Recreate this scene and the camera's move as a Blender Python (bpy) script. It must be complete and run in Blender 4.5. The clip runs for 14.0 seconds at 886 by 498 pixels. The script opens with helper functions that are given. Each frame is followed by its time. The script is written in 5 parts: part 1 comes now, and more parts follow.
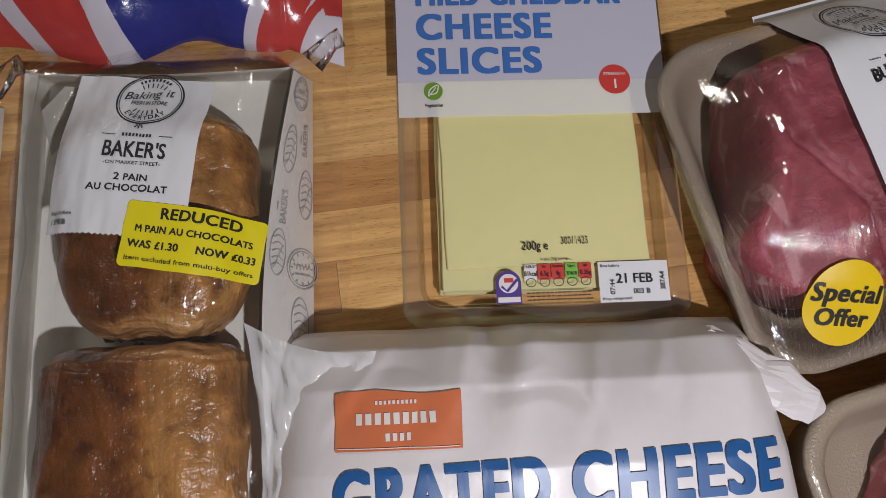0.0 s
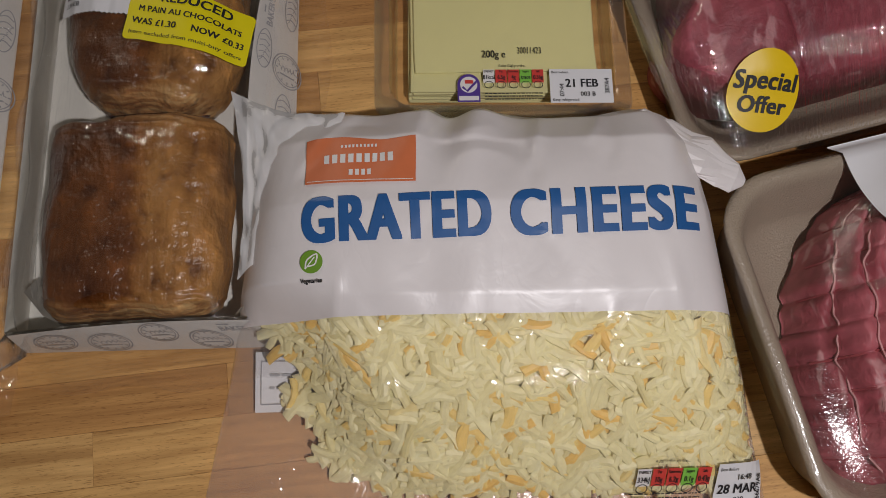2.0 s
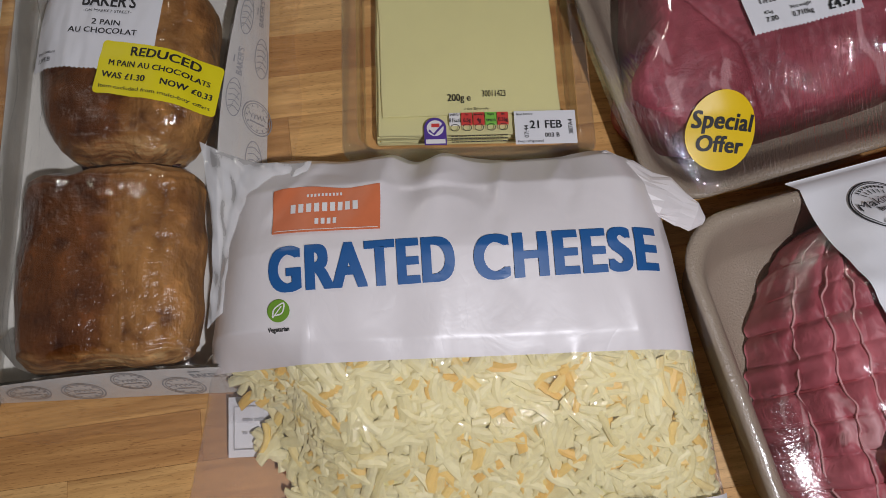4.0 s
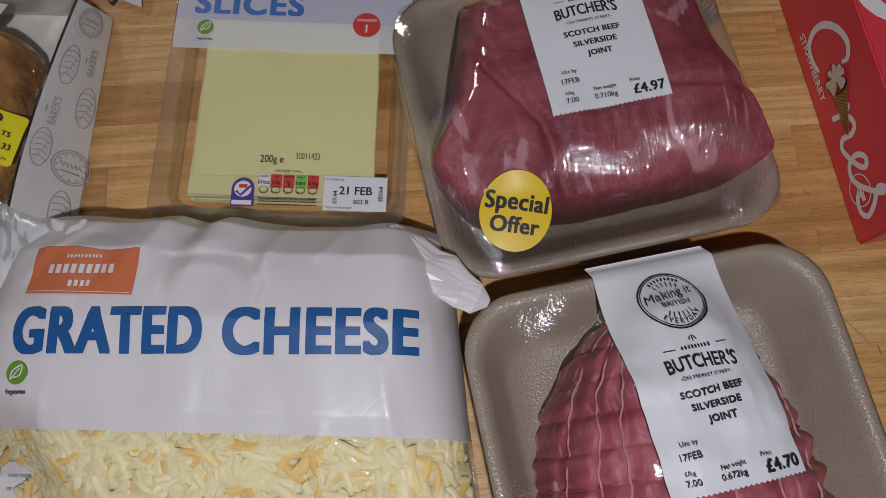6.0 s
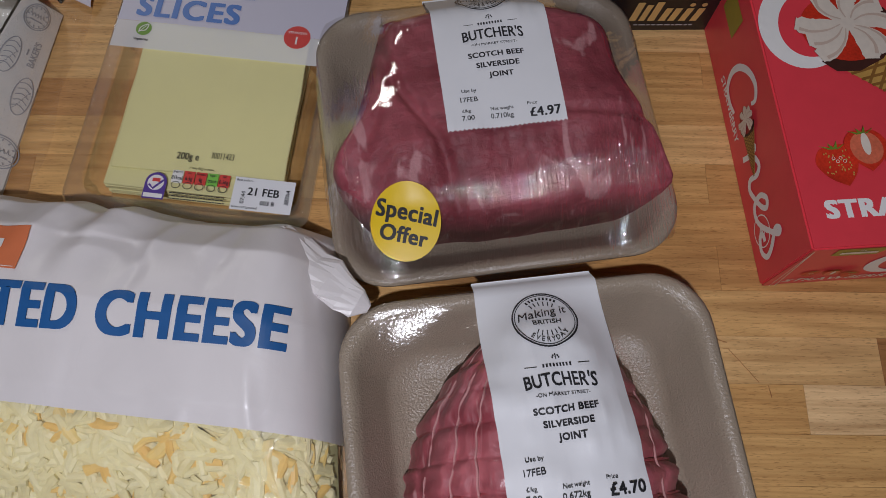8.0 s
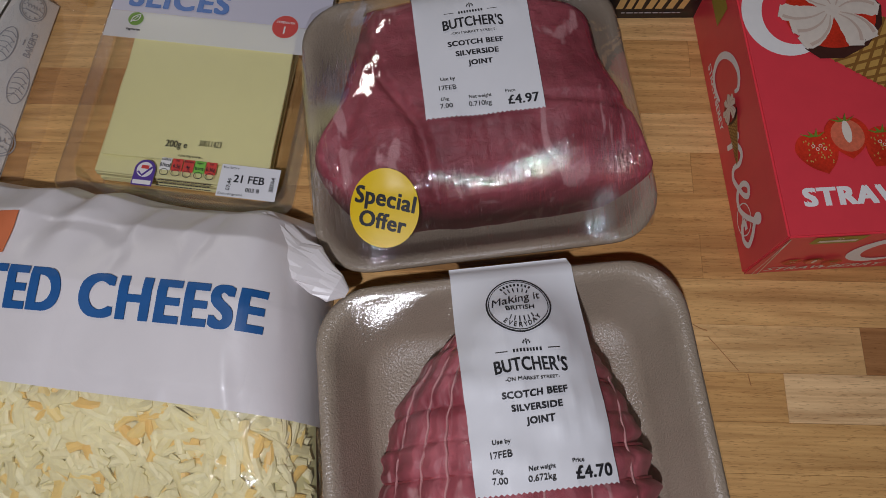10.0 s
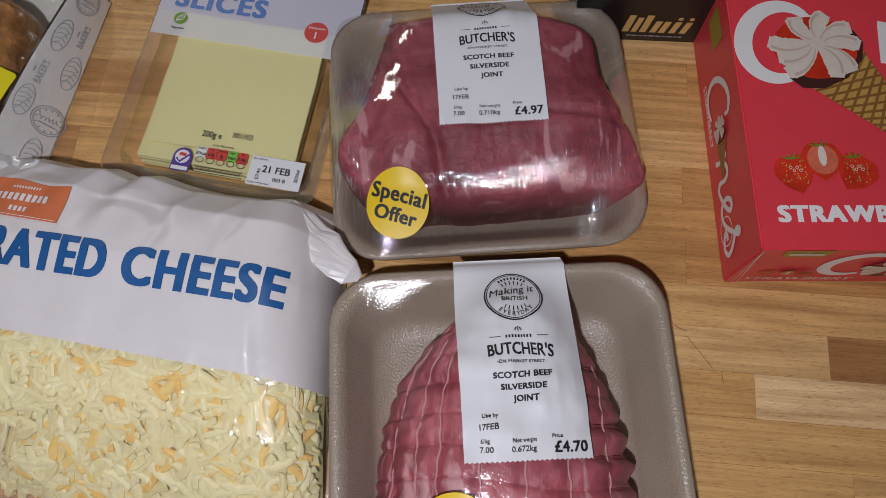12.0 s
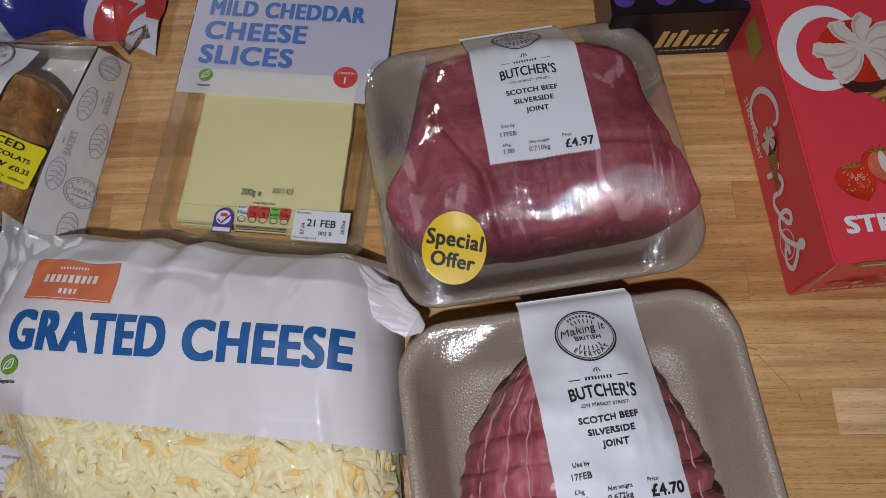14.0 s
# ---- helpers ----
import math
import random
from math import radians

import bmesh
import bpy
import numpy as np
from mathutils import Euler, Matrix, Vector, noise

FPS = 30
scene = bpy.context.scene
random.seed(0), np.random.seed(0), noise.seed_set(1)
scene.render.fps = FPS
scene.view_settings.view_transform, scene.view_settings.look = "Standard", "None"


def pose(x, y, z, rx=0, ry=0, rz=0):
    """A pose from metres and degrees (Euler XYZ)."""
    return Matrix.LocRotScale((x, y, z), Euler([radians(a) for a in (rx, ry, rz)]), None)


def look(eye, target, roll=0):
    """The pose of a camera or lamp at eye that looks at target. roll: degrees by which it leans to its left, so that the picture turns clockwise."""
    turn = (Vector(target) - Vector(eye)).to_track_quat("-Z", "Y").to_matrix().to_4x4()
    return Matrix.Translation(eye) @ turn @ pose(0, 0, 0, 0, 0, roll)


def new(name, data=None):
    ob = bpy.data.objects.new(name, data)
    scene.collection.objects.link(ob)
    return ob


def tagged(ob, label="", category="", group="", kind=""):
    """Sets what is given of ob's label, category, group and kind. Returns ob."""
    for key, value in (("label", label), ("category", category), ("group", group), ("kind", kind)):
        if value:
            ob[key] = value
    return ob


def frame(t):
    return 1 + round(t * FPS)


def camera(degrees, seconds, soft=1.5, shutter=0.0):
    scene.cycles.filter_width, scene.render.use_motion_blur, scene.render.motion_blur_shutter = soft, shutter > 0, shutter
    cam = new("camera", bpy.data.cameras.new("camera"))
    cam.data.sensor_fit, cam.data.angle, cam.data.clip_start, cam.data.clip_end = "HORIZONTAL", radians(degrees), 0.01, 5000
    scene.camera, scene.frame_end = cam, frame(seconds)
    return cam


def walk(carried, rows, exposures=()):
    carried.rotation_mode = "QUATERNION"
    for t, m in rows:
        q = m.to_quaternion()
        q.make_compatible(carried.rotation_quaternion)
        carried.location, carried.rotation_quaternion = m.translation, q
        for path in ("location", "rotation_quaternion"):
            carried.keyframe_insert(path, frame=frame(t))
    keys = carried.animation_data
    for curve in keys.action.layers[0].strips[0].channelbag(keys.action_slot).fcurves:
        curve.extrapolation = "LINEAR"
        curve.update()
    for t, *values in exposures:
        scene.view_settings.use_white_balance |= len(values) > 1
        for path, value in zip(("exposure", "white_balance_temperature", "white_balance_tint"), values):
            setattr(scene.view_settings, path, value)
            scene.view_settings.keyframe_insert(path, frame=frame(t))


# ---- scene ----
cam = camera(63.0, 14.0, soft=0.6)
PATH = [
    (0, (0.0466, 0.0845, 0.3388), (0.1074, 0.4488, -1.3816), 13.5),
    (0.5, (0.0660, 0.0906, 0.3370), (0.1311, 0.4690, -1.3807), 14.7),
    (1, (0.0686, 0.0889, 0.3344), (0.1223, 0.4673, -1.3834), 15.1),
    (1.5, (0.0774, 0.0431, 0.3414), (0.1179, 0.4382, -1.3728), 14.6),
    (2, (0.0783, -0.0273, 0.3555), (0.1021, 0.3758, -1.3570), 8.6),
    (2.5, (0.0766, -0.0405, 0.3582), (0.1021, 0.3810, -1.3508), 7.5),
    (3, (0.0827, -0.0290, 0.3643), (0.1153, 0.4074, -1.3402), 8.1),
    (3.2, (0.0854, -0.0238, 0.3670), (0.1232, 0.4145, -1.3376), 8.7),
    (5.3, (0.0994, 0.0062, 0.3608), (0.0968, 0.4479, -1.3429), 5.0),
    (5.5, (0.1170, 0.0150, 0.3696), (0.0994, 0.4294, -1.3402), 3.3),
    (6, (0.2024, 0.0202, 0.3661), (0.1637, 0.5104, -1.3235), 3.4),
    (6.5, (0.2490, 0.0158, 0.3687), (0.2006, 0.5289, -1.3147), 4.2),
    (7, (0.2631, 0.0106, 0.3714), (0.1954, 0.5315, -1.3086), 3.8),
    (7.5, (0.2746, 0.0141, 0.3766), (0.1681, 0.5614, -1.2927), 1.3),
    (8, (0.2684, 0.0158, 0.3687), (0.1575, 0.5861, -1.2927), 1.8),
    (8.2, (0.2649, 0.0158, 0.3678), (0.1628, 0.5993, -1.2901), 2.6),
    (10.3, (0.2913, 0.0167, 0.3740), (0.1285, 0.5526, -1.2945), -3.1),
    (10.5, (0.2913, 0.0132, 0.3846), (0.1302, 0.5474, -1.2848), -2.6),
    (11, (0.2957, 0.0000, 0.4110), (0.1285, 0.5254, -1.2602), -2.1),
    (11.5, (0.2966, 0.0009, 0.4110), (0.1223, 0.5271, -1.2593), -2.3),
    (12, (0.2974, 0.0026, 0.4048), (0.1109, 0.5386, -1.2610), -2.5),
    (12.5, (0.2834, 0.0079, 0.4057), (0.0862, 0.5491, -1.2575), -3.5),
    (13, (0.2781, 0.0018, 0.4110), (0.0810, 0.5438, -1.2514), -4.9),
    (13.5, (0.2640, 0.0079, 0.4083), (0.0713, 0.5570, -1.2522), -6.8),
    (14, (0.2596, 0.0158, 0.4030), (0.0792, 0.5685, -1.2584), -6.7),
]
EXPOSURES = [(0, 0.16, 6500, 10), (1, 0.06, 6550, 10), (2, -0.33, 6850, 10), (2.5, -0.33, 6750, 10), (3.2, -0.10, 6500, 10), (5.5, -0.21, 6300, 10), (6.5, -0.36, 6150, 10), (8, -0.28, 6200, 10), (10.5, -0.35, 6300, 10), (11, -0.34, 6450, 10), (12, -0.1, 6250, 10), (13.5, -0.14, 6080, 10), (14, -0.14, 6050, 10)]
walk(cam, [(t, look(eye, target, roll)) for t, eye, target, roll in PATH], EXPOSURES)

# ---- light ----
world = bpy.data.worlds.new("world")
scene.world = world
world.use_nodes = True
world.node_tree.nodes["Background"].inputs[0].default_value = (0.5, 0.5, 0.55, 1)
world.node_tree.nodes["Background"].inputs[1].default_value = 0.1


def lamp(name, kind, where, power, colour, size, target=None):
    data = bpy.data.lights.new(name, kind)
    data.energy, data.color = power, colour
    if kind == "AREA":
        data.size = size
    else:
        data.shadow_soft_size = size
    ob = new(name, data)
    ob.matrix_world = look(where, target) if target else Matrix.Translation(where)
    return ob


# the phone's torch over the table, and a dim warm fill lamp added out of view
lamp("torch", "SPOT", (0.262, -0.15, 0.62), 10.6, (0.98, 0.965, 1.035), 0.010, (0.22, 0.10, 0.0))
bpy.data.lights["torch"].spot_size, bpy.data.lights["torch"].spot_blend = radians(125), 0.9
lamp("fill_light", "AREA", (-1.1, 1.5, 1.62), 7.0, (1.0, 0.93, 0.84), 0.35, (-1.1, 1.5, 0.0))

# ---- materials ----


def nodes_of(name):
    m = bpy.data.materials.new(name)
    m.use_nodes = True
    t = m.node_tree
    return m, t, t.nodes["Principled BSDF"]


def add(t, kind, **values):
    n = t.nodes.new(kind)
    for key, value in values.items():
        if key == "operation":
            n.operation = value
        elif key == "data_type":
            n.data_type = value
        elif key == "blend_type":
            n.blend_type = value
        else:
            n.inputs[key].default_value = value
    return n


def coords(t, scale=(1, 1, 1), random_shift=False, turn=(0, 0, 0)):
    c = add(t, "ShaderNodeTexCoord")
    mp = add(t, "ShaderNodeMapping")
    mp.inputs["Scale"].default_value = scale
    mp.inputs["Rotation"].default_value = turn
    t.links.new(c.outputs["Object"], mp.inputs["Vector"])
    if random_shift:
        info = add(t, "ShaderNodeObjectInfo")
        mul = add(t, "ShaderNodeVectorMath", operation="MULTIPLY")
        mul.inputs[0].default_value = (7.3, 13.1, 5.7)
        t.links.new(info.outputs["Random"], mul.inputs[1])
        t.links.new(mul.outputs[0], mp.inputs["Location"])
    return mp.outputs["Vector"]


def noise_tex(t, vector, scale, detail=4.0, rough=0.55, distort=0.0):
    n = add(t, "ShaderNodeTexNoise", Scale=scale, Detail=detail, Roughness=rough, Distortion=distort)
    t.links.new(vector, n.inputs["Vector"])
    return n.outputs["Fac"]


def ramp(t, fac, stops):
    r = add(t, "ShaderNodeValToRGB")
    e = r.color_ramp.elements
    while len(e) < len(stops):
        e.new(0.5)
    for el, (p, c) in zip(e, stops):
        el.position, el.color = p, (*c, 1)
    t.links.new(fac, r.inputs["Fac"])
    return r.outputs["Color"]


def bump(t, height, strength, distance, normal=None):
    b = add(t, "ShaderNodeBump", Strength=strength, Distance=distance)
    t.links.new(height, b.inputs["Height"])
    if normal is not None:
        t.links.new(normal, b.inputs["Normal"])
    return b.outputs["Normal"]


def mixed(t, a, b, fac, how="MIX"):
    m = add(t, "ShaderNodeMix", data_type="RGBA", blend_type=how)
    for socket, v in ((m.inputs[0], fac), (m.inputs[6], a), (m.inputs[7], b)):
        if isinstance(v, (int, float)):
            socket.default_value = v
        elif isinstance(v, tuple):
            socket.default_value = (*v, 1)
        else:
            t.links.new(v, socket)
    return m.outputs[2]


def plain(name, colour, rough=0.5, vary=0.12, scale=60.0, relief=0.1, depth=0.0004, coat=0.0, metal=0.0):
    """A surface of one paint or print with faint mottling at two scales and fine relief."""
    m, t, p = nodes_of(name)
    v = coords(t)
    big, small = noise_tex(t, v, scale * 0.25), noise_tex(t, v, scale * 4, 3)
    lo = tuple(c * (1 - vary) for c in colour)
    hi = tuple(min(1, c * (1 + vary)) for c in colour)
    c1 = ramp(t, big, [(0.3, lo), (0.7, hi)])
    t.links.new(mixed(t, c1, ramp(t, small, [(0.3, lo), (0.7, hi)]), 0.35), p.inputs["Base Color"])
    p.inputs["Roughness"].default_value, p.inputs["Metallic"].default_value = rough, metal
    p.inputs["Coat Weight"].default_value = coat
    if relief:
        t.links.new(bump(t, small, relief, depth), p.inputs["Normal"])
    return m


def crumpled(name, colour, rough):
    """Opaque plastic film with soft creases."""
    m, t, p = nodes_of(name)
    v = coords(t)
    soft, crease = noise_tex(t, v, 45.0, 3, 0.5, 1.4), noise_tex(t, coords(t, (1, 0.55, 1)), 26.0, 2, 0.5, 2.2)
    fold = add(t, "ShaderNodeMath", operation="SUBTRACT")
    fold.inputs[1].default_value = 0.5
    t.links.new(crease, fold.inputs[0])
    edge = add(t, "ShaderNodeMath", operation="ABSOLUTE")
    t.links.new(fold.outputs[0], edge.inputs[0])
    sharp = add(t, "ShaderNodeMath", operation="POWER")
    sharp.inputs[1].default_value = 0.5
    t.links.new(edge.outputs[0], sharp.inputs[0])
    t.links.new(ramp(t, soft, [(0.3, tuple(c * 0.97 for c in colour)), (0.7, colour)]), p.inputs["Base Color"])
    p.inputs["Roughness"].default_value = rough
    t.links.new(bump(t, sharp.outputs[0], 0.10, 0.0010, bump(t, soft, 0.22, 0.0010)), p.inputs["Normal"])
    return m


def wood_material(name, tones):
    m, t, p = nodes_of(name)
    v = coords(t, (1.5, 26, 26), True)
    grain = noise_tex(t, v, 3.0, 6, 0.62, 1.4)
    stripe = noise_tex(t, coords(t, (5, 110, 110), True), 3.0, 4, 0.6, 0.6)
    pores = noise_tex(t, coords(t, (75, 620, 620), True), 3.0, 2)
    info = add(t, "ShaderNodeObjectInfo")
    tone = ramp(t, info.outputs["Random"], tones)
    c = mixed(t, tone, ramp(t, grain, [(0.3, (0.70, 0.62, 0.54)), (0.65, (1.12, 1.1, 1.07))]), 0.95, "MULTIPLY")
    c = mixed(t, c, ramp(t, stripe, [(0.32, (0.74, 0.66, 0.58)), (0.6, (1.06, 1.06, 1.05))]), 0.7, "MULTIPLY")
    c = mixed(t, c, ramp(t, pores, [(0.32, (0.40, 0.31, 0.24)), (0.42, (1, 1, 1))]), 0.5, "MULTIPLY")
    t.links.new(c, p.inputs["Base Color"])
    t.links.new(ramp(t, grain, [(0.2, (0.5, 0.5, 0.5)), (0.8, (0.36, 0.36, 0.36))]), p.inputs["Roughness"])
    t.links.new(bump(t, pores, 0.25, 0.0004), p.inputs["Normal"])
    return m


def film_material(name, gloss=0.9, rough=0.1, scale=(60, 60, 60), strength=0.5, tint=(1, 1, 1), depth=0.002, base=0.04, haze=0.0, grit=420.0, grit_depth=0.0003, detail=5.0, gather=None):
    """Thin clear plastic: see-through, with a wrinkled glossy coat."""
    m, t, p = nodes_of(name)
    t.nodes.remove(p)
    clear, shine = add(t, "ShaderNodeBsdfTransparent"), add(t, "ShaderNodeBsdfGlossy")
    clear.inputs[0].default_value = (*tint, 1)
    shine.inputs["Roughness"].default_value = rough
    v = coords(t, scale)
    n = noise_tex(t, v, 1.0, detail, 0.6, 0.6)
    if gather:
        # the pleats fade away from the gathered end
        c = add(t, "ShaderNodeTexCoord")
        sep = add(t, "ShaderNodeSeparateXYZ")
        t.links.new(c.outputs["Object"], sep.inputs[0])
        fade = add(t, "ShaderNodeMapRange")
        for i, value in enumerate((*gather, 1.0, 0.12)):
            fade.inputs[i + 1].default_value = value
        t.links.new(sep.outputs[1], fade.inputs[0])
        pleat = add(t, "ShaderNodeMath", operation="MULTIPLY")
        t.links.new(n, pleat.inputs[0])
        t.links.new(fade.outputs[0], pleat.inputs[1])
        n = pleat.outputs[0]
    fine = noise_tex(t, coords(t), grit, 2, 0.6, 0.3)
    nrm = bump(t, fine, strength, grit_depth, bump(t, n, strength, depth))
    t.links.new(nrm, shine.inputs["Normal"])
    fr = add(t, "ShaderNodeFresnel", IOR=1.45)
    t.links.new(nrm, fr.inputs["Normal"])
    ma = add(t, "ShaderNodeMath", operation="MULTIPLY_ADD")
    ma.inputs[1].default_value, ma.inputs[2].default_value = gloss, base
    t.links.new(fr.outputs[0], ma.inputs[0])
    mx = add(t, "ShaderNodeMixShader")
    t.links.new(ma.outputs[0], mx.inputs[0])
    under = clear.outputs[0]
    if haze:
        milk = add(t, "ShaderNodeBsdfDiffuse")
        milk.inputs[0].default_value = (0.8, 0.8, 0.8, 1)
        hz = add(t, "ShaderNodeMixShader")
        hz.inputs[0].default_value = haze
        t.links.new(under, hz.inputs[1])
        t.links.new(milk.outputs[0], hz.inputs[2])
        under = hz.outputs[0]
    t.links.new(under, mx.inputs[1])
    t.links.new(shine.outputs[0], mx.inputs[2])
    t.links.new(mx.outputs[0], t.nodes["Material Output"].inputs[0])
    return m


def meat_material(name, dark, mid, fat, scale=(40, 70, 50), fatness=0.60):
    m, t, p = nodes_of(name)
    v = coords(t, scale)
    fibre, blotch = noise_tex(t, v, 2.2, 6, 0.62, 0.9), noise_tex(t, coords(t), 22.0, 4, 0.5, 0.8)
    seam = noise_tex(t, coords(t, (28, 9, 20)), 2.0, 3, 0.5, 1.6)
    c = ramp(t, blotch, [(0.32, dark), (0.62, mid)])
    c = mixed(t, c, ramp(t, fibre, [(0.3, (0.84, 0.78, 0.80)), (0.7, (1.12, 1.1, 1.1))]), 0.7, "MULTIPLY")
    speck = noise_tex(t, coords(t), 190.0, 4, 0.6)
    c = mixed(t, c, ramp(t, speck, [(0.3, (0.7, 0.62, 0.64)), (0.7, (1.2, 1.2, 1.2))]), 0.75, "MULTIPLY")
    c = mixed(t, c, fat, ramp(t, seam, [(fatness, (0, 0, 0)), (fatness + 0.06, (0.75, 0.75, 0.75))]))
    t.links.new(c, p.inputs["Base Color"])
    p.inputs["Roughness"].default_value = 0.5
    t.links.new(bump(t, speck, 0.6, 0.0012, bump(t, fibre, 0.6, 0.0018)), p.inputs["Normal"])
    return m


def foam_material():
    m, t, p = nodes_of("brown_foam_tray")
    v = coords(t)
    bead, big = noise_tex(t, v, 800.0, 2), noise_tex(t, v, 16.0, 3)
    c = ramp(t, big, [(0.3, (0.330, 0.268, 0.200)), (0.7, (0.400, 0.330, 0.252))])
    c = mixed(t, c, ramp(t, bead, [(0.3, (0.88, 0.88, 0.88)), (0.7, (1.08, 1.08, 1.08))]), 0.8, "MULTIPLY")
    t.links.new(c, p.inputs["Base Color"])
    p.inputs["Roughness"].default_value = 0.26
    t.links.new(bump(t, bead, 1.0, 0.0005), p.inputs["Normal"])
    return m


def pastry_material():
    m, t, p = nodes_of("baked_pastry_crust")
    patch = noise_tex(t, coords(t), 24.0, 5, 0.6)
    ridges = noise_tex(t, coords(t, (105, 16, 70)), 1.0, 5, 0.55, 1.2)
    blister = noise_tex(t, coords(t), 95.0, 4, 0.55)
    c = add(t, "ShaderNodeTexCoord")
    sep = add(t, "ShaderNodeSeparateXYZ")
    t.links.new(c.outputs["Object"], sep.inputs[0])

    def grown(value, slope, shift, wobble):
        a = add(t, "ShaderNodeMath", operation="MULTIPLY_ADD")
        a.inputs[1].default_value, a.inputs[2].default_value = slope, shift
        t.links.new(value, a.inputs[0])
        b = add(t, "ShaderNodeMath", operation="ADD")
        b.use_clamp = True
        t.links.new(a.outputs[0], b.inputs[0])
        t.links.new(wobble, b.inputs[1])
        return b.outputs[0]
    # the egg-washed half bakes dark and smooth, the folded half stays golden and ridged
    side = grown(sep.outputs[0], 42.0, 0.02, patch)
    crust = ramp(t, side, [(0.42, (0.175, 0.058, 0.013)), (0.58, (0.235, 0.084, 0.018)), (0.68, (0.35, 0.150, 0.038)), (1.0, (0.43, 0.215, 0.064))])
    folded = ramp(t, side, [(0.52, (0, 0, 0)), (0.66, (1, 1, 1))])
    crust = mixed(t, crust, mixed(t, crust, ramp(t, ridges, [(0.34, (0.70, 0.62, 0.54)), (0.52, (0.97, 0.95, 0.93)), (0.68, (1.15, 1.13, 1.1))]), 1.0, "MULTIPLY"), folded)
    # the cut ends keep paler, layered dough
    ends = add(t, "ShaderNodeMath", operation="ABSOLUTE")
    t.links.new(sep.outputs[1], ends.inputs[0])
    late = grown(ends.outputs[0], 70.0, -2.95, patch)
    layers = noise_tex(t, coords(t, (12, 150, 220)), 1.6, 4, 0.6, 0.6)
    dough = ramp(t, layers, [(0.34, (0.20, 0.080, 0.026)), (0.5, (0.42, 0.22, 0.08)), (0.64, (0.58, 0.38, 0.17))])
    crust = mixed(t, crust, dough, ramp(t, late, [(0.35, (0, 0, 0)), (0.75, (0.85, 0.85, 0.85))]))
    crust = mixed(t, crust, ramp(t, patch, [(0.36, (0.50, 0.40, 0.33)), (0.56, (1.06, 1.06, 1.06))]), 0.9, "MULTIPLY")
    crust = mixed(t, crust, ramp(t, blister, [(0.30, (0.42, 0.33, 0.27)), (0.42, (0.95, 0.95, 0.95)), (0.60, (1, 1, 1)), (0.72, (1.4, 1.36, 1.3))]), 0.85, "MULTIPLY")
    t.links.new(crust, p.inputs["Base Color"])
    p.inputs["Roughness"].default_value = 0.30
    p.inputs["Coat Weight"].default_value = 0.25
    p.inputs["Coat Roughness"].default_value = 0.18
    rough = bump(t, layers, 0.35, 0.0010, bump(t, patch, 0.6, 0.006, bump(t, blister, 0.9, 0.0024)))
    t.links.new(bump(t, ridges, 0.5, 0.0020, rough), p.inputs["Normal"])
    return m


def shred_material():
    m, t, p = nodes_of("grated_cheese")
    geo = add(t, "ShaderNodeNewGeometry")
    c = ramp(t, geo.outputs["Random Per Island"], [(0.0, (0.76, 0.68, 0.36)), (0.3, (0.86, 0.81, 0.52)), (0.6, (0.80, 0.73, 0.42)), (0.86, (0.84, 0.78, 0.47)), (0.89, (0.85, 0.66, 0.24)), (1.0, (0.84, 0.55, 0.15))])
    n = noise_tex(t, coords(t), 300.0, 2)
    t.links.new(mixed(t, c, ramp(t, n, [(0.3, (0.9, 0.88, 0.84)), (0.7, (1.04, 1.04, 1.04))]), 0.7, "MULTIPLY"), p.inputs["Base Color"])
    p.inputs["Roughness"].default_value = 0.5
    return m


WOOD = wood_material("beech_butcher_block", [(0.0, (0.52, 0.273, 0.098)), (0.3, (0.66, 0.383, 0.140)), (0.65, (0.73, 0.450, 0.176)), (1.0, (0.80, 0.530, 0.240))])
PALE_WOOD = wood_material("pale_beech", [(0.0, (0.82, 0.57, 0.30)), (1.0, (0.86, 0.61, 0.33))])
DARK_WOOD = wood_material("dark_beech", [(0.0, (0.44, 0.225, 0.088)), (1.0, (0.47, 0.245, 0.096))])
WALL_PAINT = plain("wall_paint", (0.62, 0.6, 0.56), 0.8, 0.05, 3)
CEILING_PAINT = plain("ceiling_paint", (0.75, 0.75, 0.73), 0.85, 0.04, 3)
FLOOR_LAMINATE = plain("floor_laminate", (0.28, 0.2, 0.13), 0.5, 0.25, 6)
CARD_WHITE = plain("white_carton", (0.74, 0.72, 0.68), 0.55, 0.06, 40)
CARD_INSIDE = plain("inner_carton", (0.80, 0.78, 0.71), 0.6, 0.08, 30)
PAPER = plain("label_paper", (0.80, 0.80, 0.82), 0.5, 0.025, 30, 0.05)
INK = plain("black_ink", (0.018, 0.018, 0.022), 0.55, 0.1, 80, 0)
GREY_INK = plain("grey_ink", (0.40, 0.40, 0.42), 0.6, 0.2, 300, 0)
YELLOW = plain("yellow_sticker", (0.84, 0.72, 0.012), 0.42, 0.03, 30, 0.05)
OFFER_YELLOW = plain("offer_sticker", (0.86, 0.58, 0.008), 0.42, 0.03, 30, 0.05)
BLUE_INK = plain("blue_ink", (0.022, 0.115, 0.33), 0.35, 0.1, 60, 0)
BRIGHT_BLUE = plain("bright_blue_ink", (0.06, 0.18, 0.52), 0.35, 0.1, 60, 0)
ORANGE_INK = plain("orange_ink", (0.70, 0.19, 0.075), 0.4, 0.06, 60, 0)
WHITE_INK = plain("white_ink", (0.84, 0.82, 0.8), 0.45, 0.04, 60, 0)
GREEN_INK = plain("green_ink", (0.17, 0.34, 0.035), 0.4, 0.06, 60, 0)
